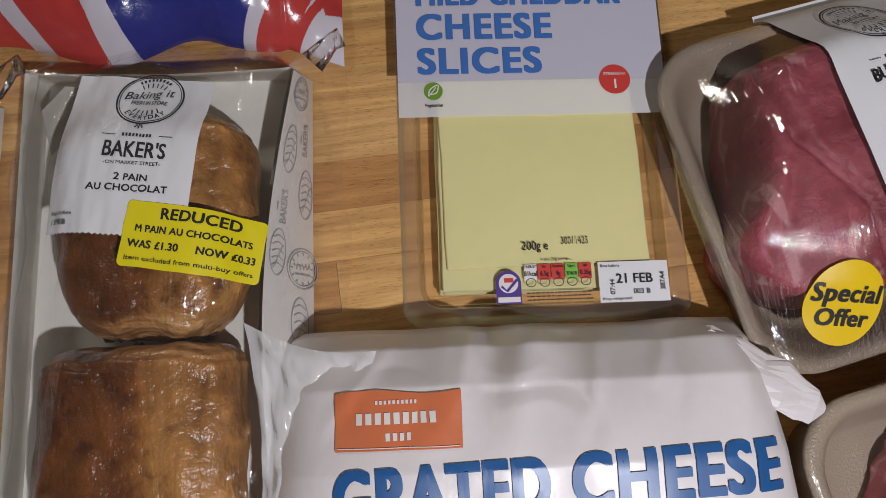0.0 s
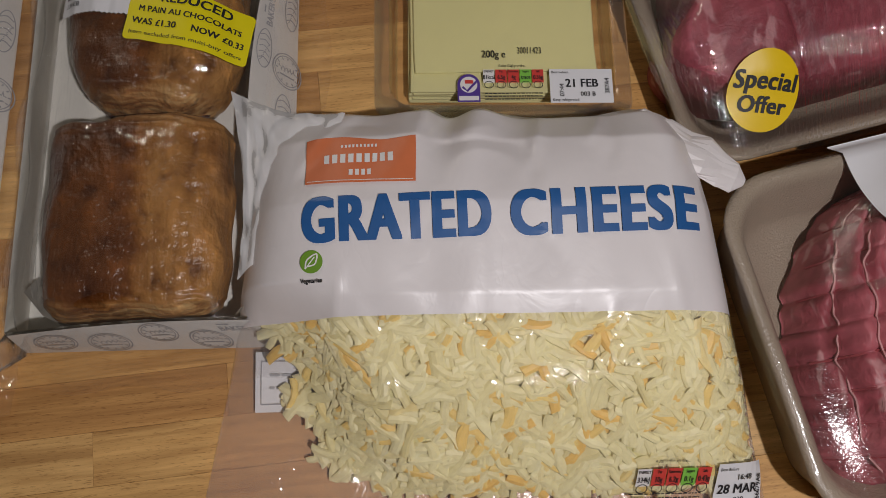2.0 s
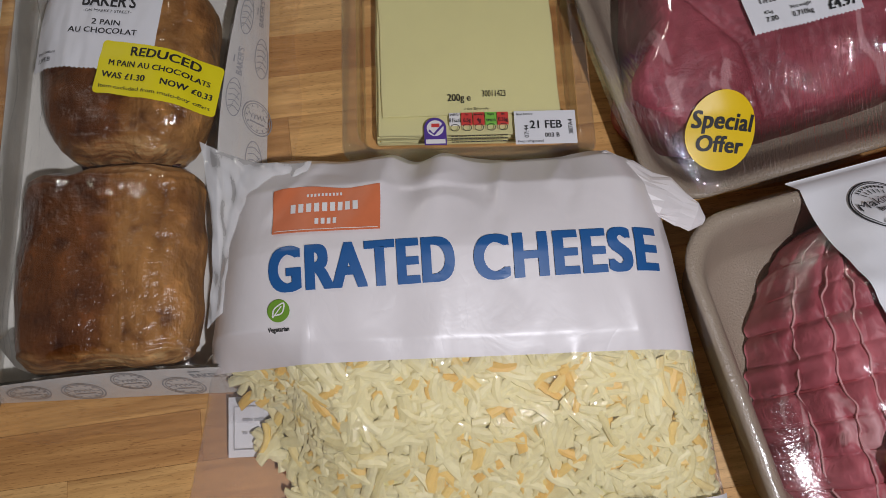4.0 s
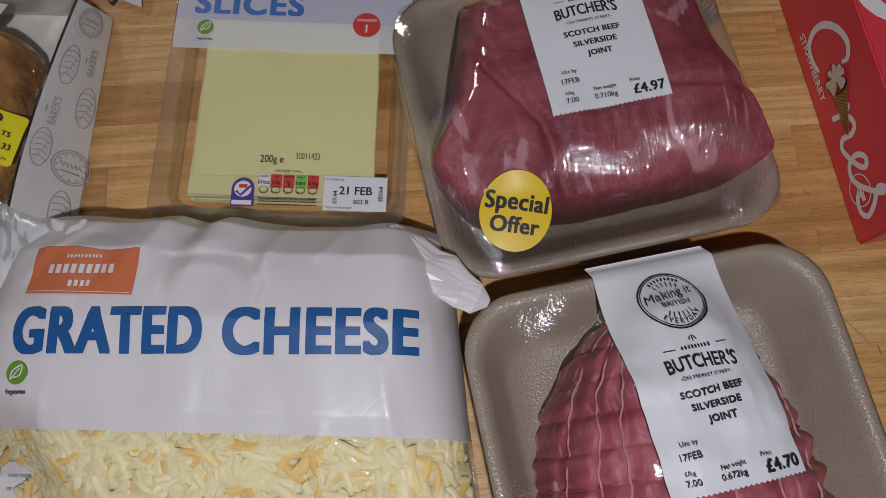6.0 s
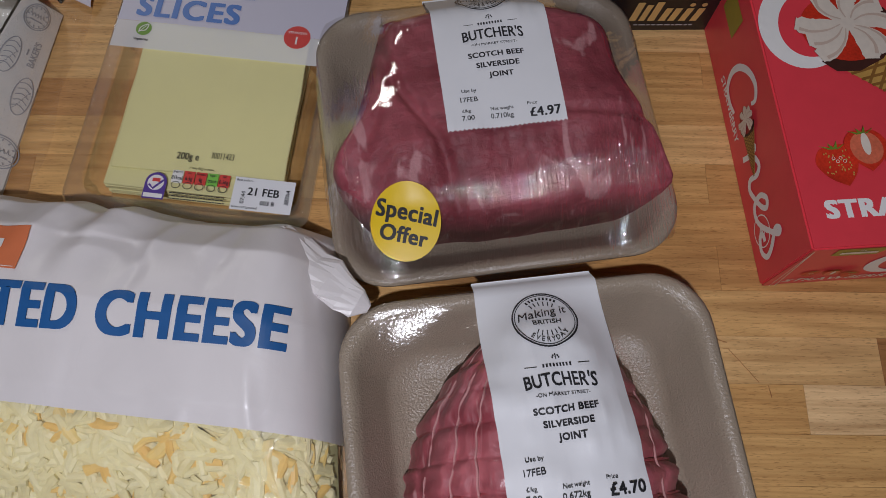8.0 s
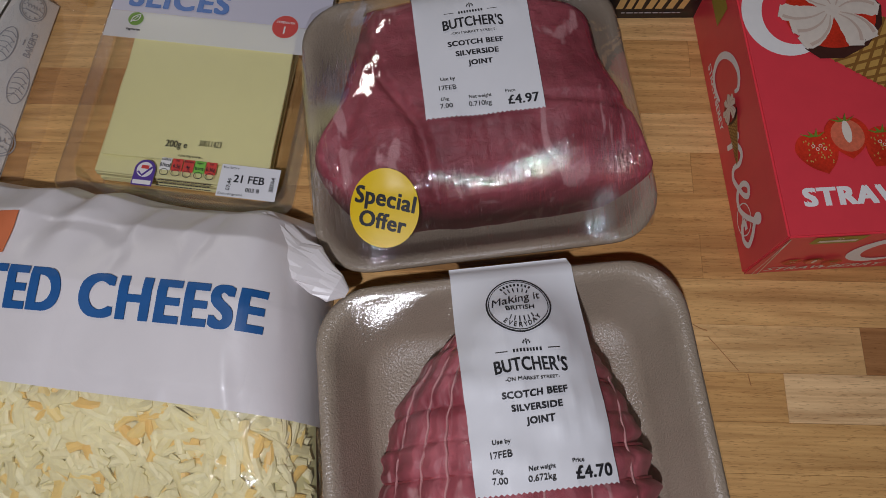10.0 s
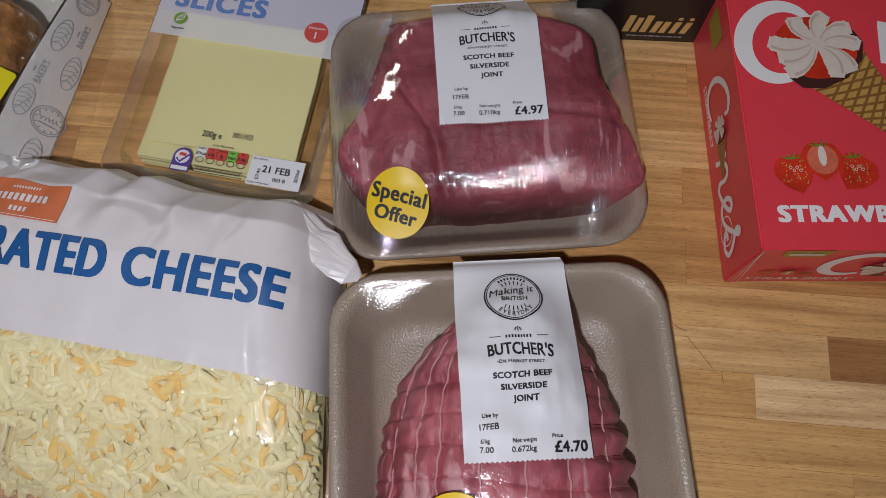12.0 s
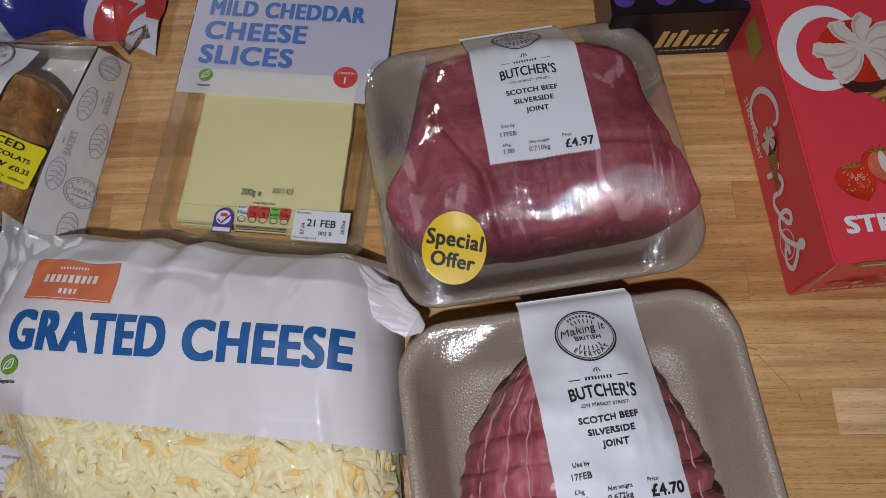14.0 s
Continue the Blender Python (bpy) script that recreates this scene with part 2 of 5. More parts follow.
LIGHT_GREEN = plain("light_green_ink", (0.22, 0.55, 0.08), 0.4, 0.06, 60, 0)
RED_INK = plain("red_ink", (0.66, 0.06, 0.05), 0.4, 0.06, 60, 0)
PURPLE_INK = plain("purple_ink", (0.10, 0.05, 0.30), 0.4, 0.06, 60, 0)
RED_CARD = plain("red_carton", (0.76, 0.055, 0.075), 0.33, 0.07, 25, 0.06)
DARK_RED = plain("dark_red_print", (0.34, 0.012, 0.02), 0.4, 0.15, 80, 0)
GOLD_INK = plain("olive_gold_ink", (0.36, 0.27, 0.035), 0.4, 0.1, 60, 0)
BLACK_CARD = plain("black_carton", (0.014, 0.011, 0.012), 0.3, 0.3, 40, 0.06)
GOLD_FOIL = plain("gold_foil", (0.78, 0.60, 0.26), 0.3, 0.1, 60, 0, metal=0.5)
CREAM = plain("ice_cream_print", (0.74, 0.65, 0.56), 0.4, 0.1, 90, 0)
CREAM_SHADE = plain("ice_cream_shadow_print", (0.60, 0.46, 0.38), 0.4, 0.1, 90, 0)
WAFER = plain("wafer_print", (0.52, 0.30, 0.075), 0.45, 0.2, 120, 0)
WAFER_DARK = plain("dark_wafer_print", (0.24, 0.11, 0.025), 0.45, 0.2, 120, 0)
CHOCOLATE = plain("chocolate_print", (0.06, 0.02, 0.015), 0.4, 0.2, 120, 0)
BERRY = plain("strawberry_print", (0.60, 0.035, 0.015), 0.35, 0.35, 200, 0)
BERRY_FLESH = plain("cut_strawberry_print", (0.74, 0.17, 0.09), 0.4, 0.3, 150, 0)
LEAF = plain("leaf_print", (0.16, 0.24, 0.03), 0.45, 0.3, 150, 0)
CHEESE = plain("cheddar", (0.74, 0.69, 0.35), 0.42, 0.035, 50, 0.12, 0.0006)
SHREDS = shred_material()
FOAM = foam_material()
PASTRY = pastry_material()
MEAT = meat_material("raw_beef", (0.26, 0.044, 0.062), (0.43, 0.108, 0.135), (0.62, 0.33, 0.34), (40, 70, 50), 0.585)
MEAT_ROLLED = meat_material("rolled_raw_beef", (0.33, 0.062, 0.080), (0.52, 0.155, 0.175), (0.62, 0.34, 0.34), (50, 20, 40), 0.57)
HOOP_STRING = plain("soaked_string", (0.36, 0.065, 0.075), 0.6, 0.15, 200, 0.3)
STRING = plain("netting_string", (0.54, 0.27, 0.265), 0.7, 0.15, 200, 0.3)
PLEATED_WRAP = film_material("pleated_cling_wrap", 1.0, 0.032, (680, 16, 60), 1.0, (0.98, 0.97, 0.97), 0.0011, 0.22, 0.006, 260.0, 0.00012, 2.0, (-0.030, 0.002))
SMOOTH_WRAP = film_material("cling_wrap", 0.8, 0.15, (40, 40, 40), 1.0, (0.98, 0.97, 0.97), 0.0008, 0.05, 0.006, 700.0, 0.00016, 2.0)
CELLOPHANE = film_material("cellophane", 1.0, 0.05, (95, 8, 40), 0.6, (0.97, 0.96, 0.95), 0.0042, 0.05, 0.015, 110.0, 0.00012)
BAG_FILM = film_material("bag_film", 1.0, 0.08, (40, 30, 30), 0.6, (0.95, 0.93, 0.92), 0.006, 0.05, 0.07, 120.0, 0.0006)
BACK_FILM = film_material("back_film", 0.6, 0.2, (40, 30, 30), 0.5, (0.80, 0.73, 0.70), 0.004, 0.03, 0.10, 120.0, 0.0006)
TRAY_PLASTIC = film_material("clear_tray_plastic", 0.45, 0.12, (90, 90, 90), 0.2, (0.93, 0.89, 0.85), 0.001, 0.04, 0.008)
FLANGE_PLASTIC = film_material("flange_plastic", 0.6, 0.12, (300, 300, 90), 0.4, (0.93, 0.90, 0.87), 0.001, 0.06, 0.05)
LID_EDGE = film_material("printed_lid_edge", 0.4, 0.15, (40, 40, 40), 0.1, (0.95, 0.94, 0.98), 0.001, 0.01, 0.80)
LID_FILM = film_material("lidding_film", 0.7, 0.12, (40, 40, 40), 0.15, (0.97, 0.97, 0.97), 0.001, 0.01)
MILKY_FILM = film_material("milky_film", 0.35, 0.16, (50, 40, 40), 0.5, (0.95, 0.94, 0.94), 0.0016, 0.03, 0.66, 120.0, 0.0003)
BAG_WHITE = crumpled("white_printed_film", (0.80, 0.755, 0.745), 0.34)
LID_WHITE = plain("lilac_white_print", (0.60, 0.58, 0.68), 0.35, 0.02, 20, 0.05)
FLAG_RED = plain("red_plastic", (0.55, 0.060, 0.055), 0.2, 0.1, 40, 0.3, 0.001)
FLAG_BLUE = plain("navy_plastic", (0.035, 0.04, 0.24), 0.2, 0.1, 40, 0.3, 0.001)
FLAG_WHITE = plain("white_plastic", (0.66, 0.62, 0.68), 0.2, 0.05, 40, 0.3, 0.001)

# ---- building helpers ----


def part(name, bm, material, parent=None, label="", smooth=False):
    """Links a bmesh as one mesh object under a thing or a part."""
    me = bpy.data.meshes.new(name)
    bm.normal_update()
    bm.to_mesh(me)
    bm.free()
    for mat in material if isinstance(material, (list, tuple)) else [material]:
        me.materials.append(mat)
    if smooth:
        me.polygons.foreach_set("use_smooth", [True] * len(me.polygons))
    ob = new(name, me)
    ob.parent = parent
    if label:
        tagged(ob, label)
    return ob


def thing(name, m, label, category, group="", kind=""):
    ob = new(name)
    ob.empty_display_size = 0.02
    ob.matrix_world = m
    return tagged(ob, label, category, group, kind)


def box(x0, y0, z0, x1, y1, z1, bevel=0.0, segments=2):
    bm = bmesh.new()
    bmesh.ops.create_cube(bm, size=1)
    for v in bm.verts:
        v.co = Vector((x0 + (v.co.x + 0.5) * (x1 - x0), y0 + (v.co.y + 0.5) * (y1 - y0), z0 + (v.co.z + 0.5) * (z1 - z0)))
    if bevel:
        bmesh.ops.bevel(bm, geom=bm.edges[:], offset=bevel, segments=segments, affect="EDGES")
    return bm


def sheet(nu, nv, f, thick=0.0):
    """A grid of nu x nv cells through f(u, v), u and v from 0 to 1; thick: a closed sheet, thickened downwards."""
    bm = bmesh.new()
    rows = [[bm.verts.new(f(i / nu, j / nv)) for i in range(nu + 1)] for j in range(nv + 1)]
    for j in range(nv):
        for i in range(nu):
            bm.faces.new((rows[j][i], rows[j][i + 1], rows[j + 1][i + 1], rows[j + 1][i]))
    if thick:
        bm.normal_update()
        bmesh.ops.solidify(bm, geom=bm.faces[:], thickness=thick)
    return bm


def joined(*many):
    """One bmesh out of several."""
    bm = bmesh.new()
    for k, other in enumerate(many):
        for v in other.verts:
            v.co.z += k * 1e-5
        me = bpy.data.meshes.new("joined")
        other.to_mesh(me)
        other.free()
        bm.from_mesh(me)
        bpy.data.meshes.remove(me)
    return bm


def flat_poly(points):
    bm = bmesh.new()
    bm.faces.new([bm.verts.new((x, y, 0)) for x, y in points])
    return bm


def rect(x0, y0, x1, y1):
    return flat_poly([(x0, y0), (x1, y0), (x1, y1), (x0, y1)])


def disc(x, y, rx, ry=None, n=40):
    ry = ry or rx
    return flat_poly([(x + rx * math.cos(a), y + ry * math.sin(a)) for a in (2 * math.pi * i / n for i in range(n))])


def stroke(points, width, closed=False):
    """A flat band along a line of (x, y); width may be a list."""
    bm, n = bmesh.new(), len(points)
    pairs = []
    for i, (x, y) in enumerate(points):
        a = points[(i - 1) % n] if closed or i else points[i]
        b = points[(i + 1) % n] if closed or i < n - 1 else points[i]
        d = Vector((b[0] - a[0], b[1] - a[1]))
        d = d.normalized() if d.length else Vector((1, 0))
        w = (width[i] if isinstance(width, list) else width) / 2
        pairs.append((bm.verts.new((x - d.y * w, y + d.x * w, i * 2e-6)), bm.verts.new((x + d.y * w, y - d.x * w, i * 2e-6))))
    for i in range(n if closed else n - 1):
        p, q = pairs[i], pairs[(i + 1) % n]
        bm.faces.new((p[1], q[1], q[0], p[0]))
    return bm


def ring(x, y, r, width, ry=None, n=48):
    ry = ry or r
    return stroke([(x + r * math.cos(a), y + ry * math.sin(a)) for a in (2 * math.pi * i / n for i in range(n))], width, True)


def smooth_line(points, n=8):
    """A Catmull-Rom line through (x, y) points."""
    out = []
    for i in range(len(points) - 1):
        p = [Vector(points[max(0, min(len(points) - 1, i + k))]) for k in (-1, 0, 1, 2)]
        for j in range(n):
            s = j / n
            q = 0.5 * (2 * p[1] + (p[2] - p[0]) * s + (2 * p[0] - 5 * p[1] + 4 * p[2] - p[3]) * s * s + (3 * p[1] - p[0] - 3 * p[2] + p[3]) * s ** 3)
            out.append((q.x, q.y))
    out.append(tuple(points[-1]))
    return out


def words(body, size, x=0.0, y=0.0, align="CENTER", bold=0.0, squeeze=1.0, turn=0.0, width=0.0, slant=0.0):
    """Flat lettering in the built-in font; size is the height of a capital; width: its length in all."""
    data = bpy.data.curves.new("lettering", "FONT")
    data.body, data.size, data.align_x, data.offset, data.resolution_u = body, size / 0.69, align, 0.0, 6 if size > 0.009 else 3
    data.space_character = 1.0 + max(0.0, bold - 0.03) * (2.6 if size > 0.009 else 1.6)
    ob = bpy.data.objects.new("lettering", data)
    me = bpy.data.meshes.new_from_object(ob)
    bpy.data.objects.remove(ob)
    bpy.data.curves.remove(data)
    xs = [v.co.x for v in me.vertices]
    if width:
        squeeze = width / (max(xs) - min(xs))
    # a heavier weight: the letters laid several times, a little apart
    d = bold * 0.8 * size
    bm = bmesh.new()
    c, s = math.cos(radians(turn)), math.sin(radians(turn))
    shifts = [(0, 0)] if d == 0 else [(-d, -0.5 * d), (d, -0.5 * d), (-d, 0.5 * d), (d, 0.5 * d), (0, 0)]
    if size > 0.009 and d:
        shifts = [(d * i / 2, 0.5 * d * j) for i in (-2, -1, 0, 1, 2) for j in (-1, 1)] + [(-d, 0), (d, 0)]
    for k, (ox, oy) in enumerate(shifts):
        first = len(bm.verts)
        bm.from_mesh(me)
        bm.verts.ensure_lookup_table()
        for v in bm.verts[first:]:
            px, py = v.co.x * squeeze + slant * v.co.y + ox, v.co.y + oy
            v.co = (x + c * px - s * py, y + s * px + c * py, k * 1e-5)
    bpy.data.meshes.remove(me)
    return bm


def bars(x, y, width, height, n, rng):
    """A line of print too small to read: short bars."""
    parts, at = [], x
    while at < x + width - height:
        w = min(height * rng.uniform(1.2, 4.0), x + width - at)
        parts.append(rect(at, y, at + w, y + height))
        at += w + height * 0.7
    return joined(*parts)


def refine(bm, step):
    """Cuts flat work along a grid, so that it can follow a curved surface."""
    xs, ys = [v.co.x for v in bm.verts], [v.co.y for v in bm.verts]
    for axis, lo, hi in ((0, min(xs), max(xs)), (1, min(ys), max(ys))):
        k = math.ceil(lo / step)
        while k * step < hi:
            co, no = Vector((0, 0, 0)), Vector((0, 0, 0))
            co[axis], no[axis] = k * step, 1
            bmesh.ops.bisect_plane(bm, geom=bm.verts[:] + bm.edges[:] + bm.faces[:], plane_co=co, plane_no=no, dist=1e-7)
            k += 1
    return bm


def laid(bm, f, lift, step=0.0):
    """Lays flat work onto the surface f(x, y), lifted along its normal."""
    if step:
        refine(bm, step)
    e = 0.003
    for v in bm.verts:
        x, y = v.co.x, v.co.y
        p = f(x, y)
        n = (f(x + e, y) - f(x - e, y)).cross(f(x, y + e) - f(x, y - e)).normalized()
        v.co = p + n * (lift + v.co.z)
    return bm


class Field:
    """A height over a rectangle, sampled on a grid and read smoothly."""

    def __init__(self, x0, y0, x1, y1, n, f):
        self.x0, self.y0, self.dx, self.dy, self.n = x0, y0, (x1 - x0) / n, (y1 - y0) / n, n
        self.h = np.array([[f(x0 + i * self.dx, y0 + j * self.dy) for i in range(n + 1)] for j in range(n + 1)], float)

    def tighten(self, rounds, sag=0.0):
        """Stretches a film over the heights: it touches the high places and spans the hollows."""
        low = self.h.copy()
        for _ in range(rounds):
            mid = (self.h[:-2, 1:-1] + self.h[2:, 1:-1] + self.h[1:-1, :-2] + self.h[1:-1, 2:]) / 4
            self.h[1:-1, 1:-1] = np.maximum(low[1:-1, 1:-1], mid - sag)
        return self

    def __call__(self, x, y):
        u = min(max((x - self.x0) / self.dx, 0), self.n - 1e-6)
        v = min(max((y - self.y0) / self.dy, 0), self.n - 1e-6)
        i, j = int(u), int(v)
        a, b = u - i, v - j
        h = self.h
        return (h[j, i] * (1 - a) + h[j, i + 1] * a) * (1 - b) + (h[j + 1, i] * (1 - a) + h[j + 1, i + 1] * a) * b


def on_field(field, ox=0.0, oy=0.0, turn=0.0):
    """A surface for laid(): the field, with flat work placed at (ox, oy) and turned."""
    c, s = math.cos(radians(turn)), math.sin(radians(turn))

    def f(x, y):
        px, py = ox + c * x - s * y, oy + s * x + c * y
        return Vector((px, py, field(px, py)))
    return f


def on_plane(m):
    """A surface for laid(): the xy plane of a pose."""
    return lambda x, y: m @ Vector((x, y, 0))


def rounded(hx, hy, r, n=8):
    """Outline of a rounded rectangle, counter-clockwise."""
    out = []
    for cx, cy, a0 in ((hx - r, hy - r, 0), (-hx + r, hy - r, 90), (-hx + r, -hy + r, 180), (hx - r, -hy + r, 270)):
        out += [(cx + r * math.cos(radians(a0 + 90 * k / n)), cy + r * math.sin(radians(a0 + 90 * k / n))) for k in range(n + 1)]
    return out


def loft(rings, cap_first=True, cap_last=True):
    """Joins closed rings of points, each of the same count, into a skin."""
    bm = bmesh.new()
    made = [[bm.verts.new(p) for p in r] for r in rings]
    n = len(made[0])
    for a, b in zip(made, made[1:]):
        for i in range(n):
            bm.faces.new((a[i], a[(i + 1) % n], b[(i + 1) % n], b[i]))
    if cap_first:
        bm.faces.new(made[0][::-1])
    if cap_last:
        bm.faces.new(made[-1])
    return bm


def tube(points, r, n=6):
    """A closed round cord along 3D points."""
    rings = []
    for i, p in enumerate(points):
        d = (Vector(points[min(i + 1, len(points) - 1)]) - Vector(points[max(i - 1, 0)])).normalized()
        side = d.cross(Vector((0, 0, 1)))
        side = side.normalized() if side.length > 1e-4 else Vector((1, 0, 0))
        up = side.cross(d)
        rings.append([Vector(p) + (side * math.cos(a) + up * math.sin(a)) * r for a in (2 * math.pi * k / n for k in range(n))])
    return loft(rings)

# ---- room ----
def slab(name, a, b, material, label, category):
    ob = part(name, box(*a, *b), material)
    return tagged(ob, label, category, kind="structure")


slab("floor", (-2.4, -2.4, -0.82), (2.6, 2.6, -0.76), FLOOR_LAMINATE, "brown laminate kitchen floor under the table", "floor")
slab("ceiling", (-2.4, -2.4, 1.7), (2.6, 2.6, 1.76), CEILING_PAINT, "plain white ceiling over the room", "ceiling")
slab("wall_north", (-2.4, 2.5, -0.76), (2.6, 2.6, 1.7), WALL_PAINT, "plain pale painted kitchen wall", "wall")
slab("wall_south", (-2.4, -2.4, -0.76), (2.6, -2.3, 1.7), WALL_PAINT, "plain pale painted kitchen wall", "wall")
slab("wall_west", (-2.4, -2.3, -0.76), (-2.3, 2.5, 1.7), WALL_PAINT, "plain pale painted kitchen wall", "wall")
slab("wall_east", (2.5, -2.3, -0.76), (2.6, 2.5, 1.7), WALL_PAINT, "plain pale painted kitchen wall", "wall")

# ---- table: a butcher-block top of beech staves, grain at 12 degrees ----
GRAIN = 12.0
STAVE, ROW0 = 0.0247, -0.0064
table = thing("table", pose(0, 0, 0, 0, 0, GRAIN), "beech butcher-block table top of oiled staves with scratches", "table")
T_X0, T_X1, K0, K1 = -0.55, 0.95, -19, 26
part("tabletop", box(T_X0, ROW0 + K0 * STAVE, -0.032, T_X1, ROW0 + K1 * STAVE, -0.006, 0.003), DARK_WOOD, table)
for lx in (T_X0 + 0.06, T_X1 - 0.06):
    for ly in (ROW0 + K0 * STAVE + 0.06, ROW0 + K1 * STAVE - 0.06):
        part("leg", box(lx - 0.03, ly - 0.03, -0.76, lx + 0.03, ly + 0.03, -0.032, 0.004), DARK_WOOD, table)


def loop_points(line, closed=True):
    return smooth_line(line + line[:1] if closed else line)


# ---- packs of raw beef on foam trays ----
TRAY_X, TRAY_Y = 0.0878, 0.0802


def tray_mesh(hx, hy, high):
    """A foam tray: flared walls, a rolled rim and a dished floor."""
    steps = [(-0.014, 0.0, 0.014), (-0.011, 0.0, 0.016), (-0.003, high - 0.006, 0.022), (0.0, high - 0.003, 0.024), (0.0, high - 0.001, 0.024), (-0.0015, high, 0.024), (-0.004, high, 0.023), (-0.006, high - 0.001, 0.022),
             (-0.009, high - 0.005, 0.02), (-0.018, 0.010, 0.016), (-0.022, 0.005, 0.014), (-0.032, 0.0035, 0.012)]
    return loft([[Vector((x, y, z)) for x, y in rounded(hx + d, hy + d, r + 0.004)] for d, z, r in steps])


def radius_of(outline):
    """Distance from the middle to a smooth outline, by angle."""
    pts = loop_points(outline)
    ang = sorted((math.atan2(y, x), math.hypot(x, y)) for x, y in pts)
    a, r = [p[0] for p in ang], [p[1] for p in ang]
    a, r = [a[-1] - 2 * math.pi] + a + [a[0] + 2 * math.pi], [r[-1]] + r + [r[0]]
    return lambda t: float(np.interp(t, a, r))


BEEF_OUTLINE = [(-0.052, 0.058), (0.0, 0.062), (0.062, 0.048), (0.070, 0.012), (0.084, -0.032), (0.082, -0.049), (0.04, -0.053), (-0.020, -0.054), (-0.066, -0.047), (-0.084, -0.022), (-0.070, 0.006)]


def slab_of_beef(x, y):
    reach = radius_of_beef(math.atan2(y, x))
    s = math.hypot(x, y) / reach
    if s >= 1:
        return 0.0
    top = 0.060 * (1 - s ** 15) ** 0.45
    # the upper face slopes down to the front and to both ends
    slope = 0.44 - 0.10 * max(0.0, min(1.0, (-x - 0.022) / 0.02))
    top = min(top, 0.0610 - slope * max(0.0, -y - 0.016) - 0.25 * max(0.0, abs(x + 0.004) - 0.044))
    # seams between the muscles
    lobe = 0.004 * math.exp(-((y + 0.012 + 0.10 * (x - 0.05)) / 0.0022) ** 2) * max(0.0, min(1.0, (x - 0.030) / 0.012))
    seam = 0.005 * math.exp(-((x + 0.038 + 0.35 * y + 0.003 * math.sin(y * 90)) / 0.0026) ** 2) * (y < 0.045)
    seam += 0.0022 * math.exp(-((x + 0.056 - 0.5 * y) / 0.003) ** 2) * (y < 0.02)
    fine = 0.0012 * noise.noise(Vector((x * 60, y * 60, 0.3))) + 0.0022 * noise.noise(Vector((x * 24, y * 18, 4.1))) + 0.0007 * noise.noise(Vector((x * 260, y * 90, 1.3)))
    return max(0.0, top - (lobe + seam) * (s < 0.97)) + fine


radius_of_beef = radius_of(BEEF_OUTLINE)
ROLL_Y0, ROLL_Y1, HOOP = -0.074, 0.065, 0.0145


def roll_radius(y):
    """Half the width of the tied roll along its length."""
    if not ROLL_Y0 < y < ROLL_Y1:
        return 0.0
    return float(np.interp(y, (ROLL_Y0, -0.072, -0.067, -0.058, -0.046, -0.025, -0.003, 0.014, 0.027, 0.039, 0.050, 0.058, 0.063, ROLL_Y1), (0.030, 0.045, 0.058, 0.066, 0.068, 0.066, 0.063, 0.058, 0.0525, 0.045, 0.037, 0.030, 0.021, 0.010)))


def roll_middle(y):
    return float(np.interp(y, (-0.05, 0.03, 0.060), (-0.0025, -0.0005, 0.0085)))


def hoop_at(x, y):
    """0 in the groove under a hoop of string, 1 on the bulge between two."""
    return abs(math.sin(math.pi * (y + 0.10 * x + 0.0016 * math.sin(x * 70)) / HOOP))


def rolled_beef(x, y):
    r = roll_radius(y)
    d = x - roll_middle(y)
    if r <= 0 or abs(d) >= r:
        return 0.0
    end = min(1.0, max(0.0, (y - ROLL_Y0) / 0.022)) ** 0.5
    z = 0.066 * (r / 0.068) ** 0.28 * (0.55 + 0.45 * end) * (1 - (abs(d) / r) ** 2.8) ** 0.5
    # the rolled-up edge of the joint shows as long folds down one flank
    a = d / r
    fold = sum(0.0042 * math.exp(-((a - q - 0.03 * math.sin(y * 110 + 9 * q)) / 0.035) ** 2) for q in (-0.84, -0.66, -0.50))
    lane = sum(0.0016 * math.exp(-((d - q) / 0.0022) ** 2) for q in (-0.014, 0.0065, 0.027, 0.047))
    return z - 0.0030 * (1 - hoop_at(x, y) ** 0.22) - fold - lane + 0.0024 * noise.noise(Vector((x * 60, y * 60, 2.0))) + 0.0010 * noise.noise(Vector((x * 190, y * 130, 5.0)))


def slab_mesh(f):
    """The slab of beef as rings from its edge to its middle."""
    rings, n = [], 150
    for s in [1.0, 0.998, 0.99, 0.975, 0.95, 0.92] + [0.9 - 0.025 * k for k in range(35)]:
        row = []
        for k in range(n):
            a = 2 * math.pi * k / n - math.pi
            r = radius_of_beef(a) * min(s, 0.9995) * (1 + 0.03 * noise.noise(Vector((3 * math.cos(a), 3 * math.sin(a), 0))))
            x, y = r * math.cos(a), r * math.sin(a)
            row.append(Vector((x, y, max(0.006, f(x / 1.03, y / 1.03)) if s < 1 else 0.0055)))
        rings.append(row)
    return loft(rings)


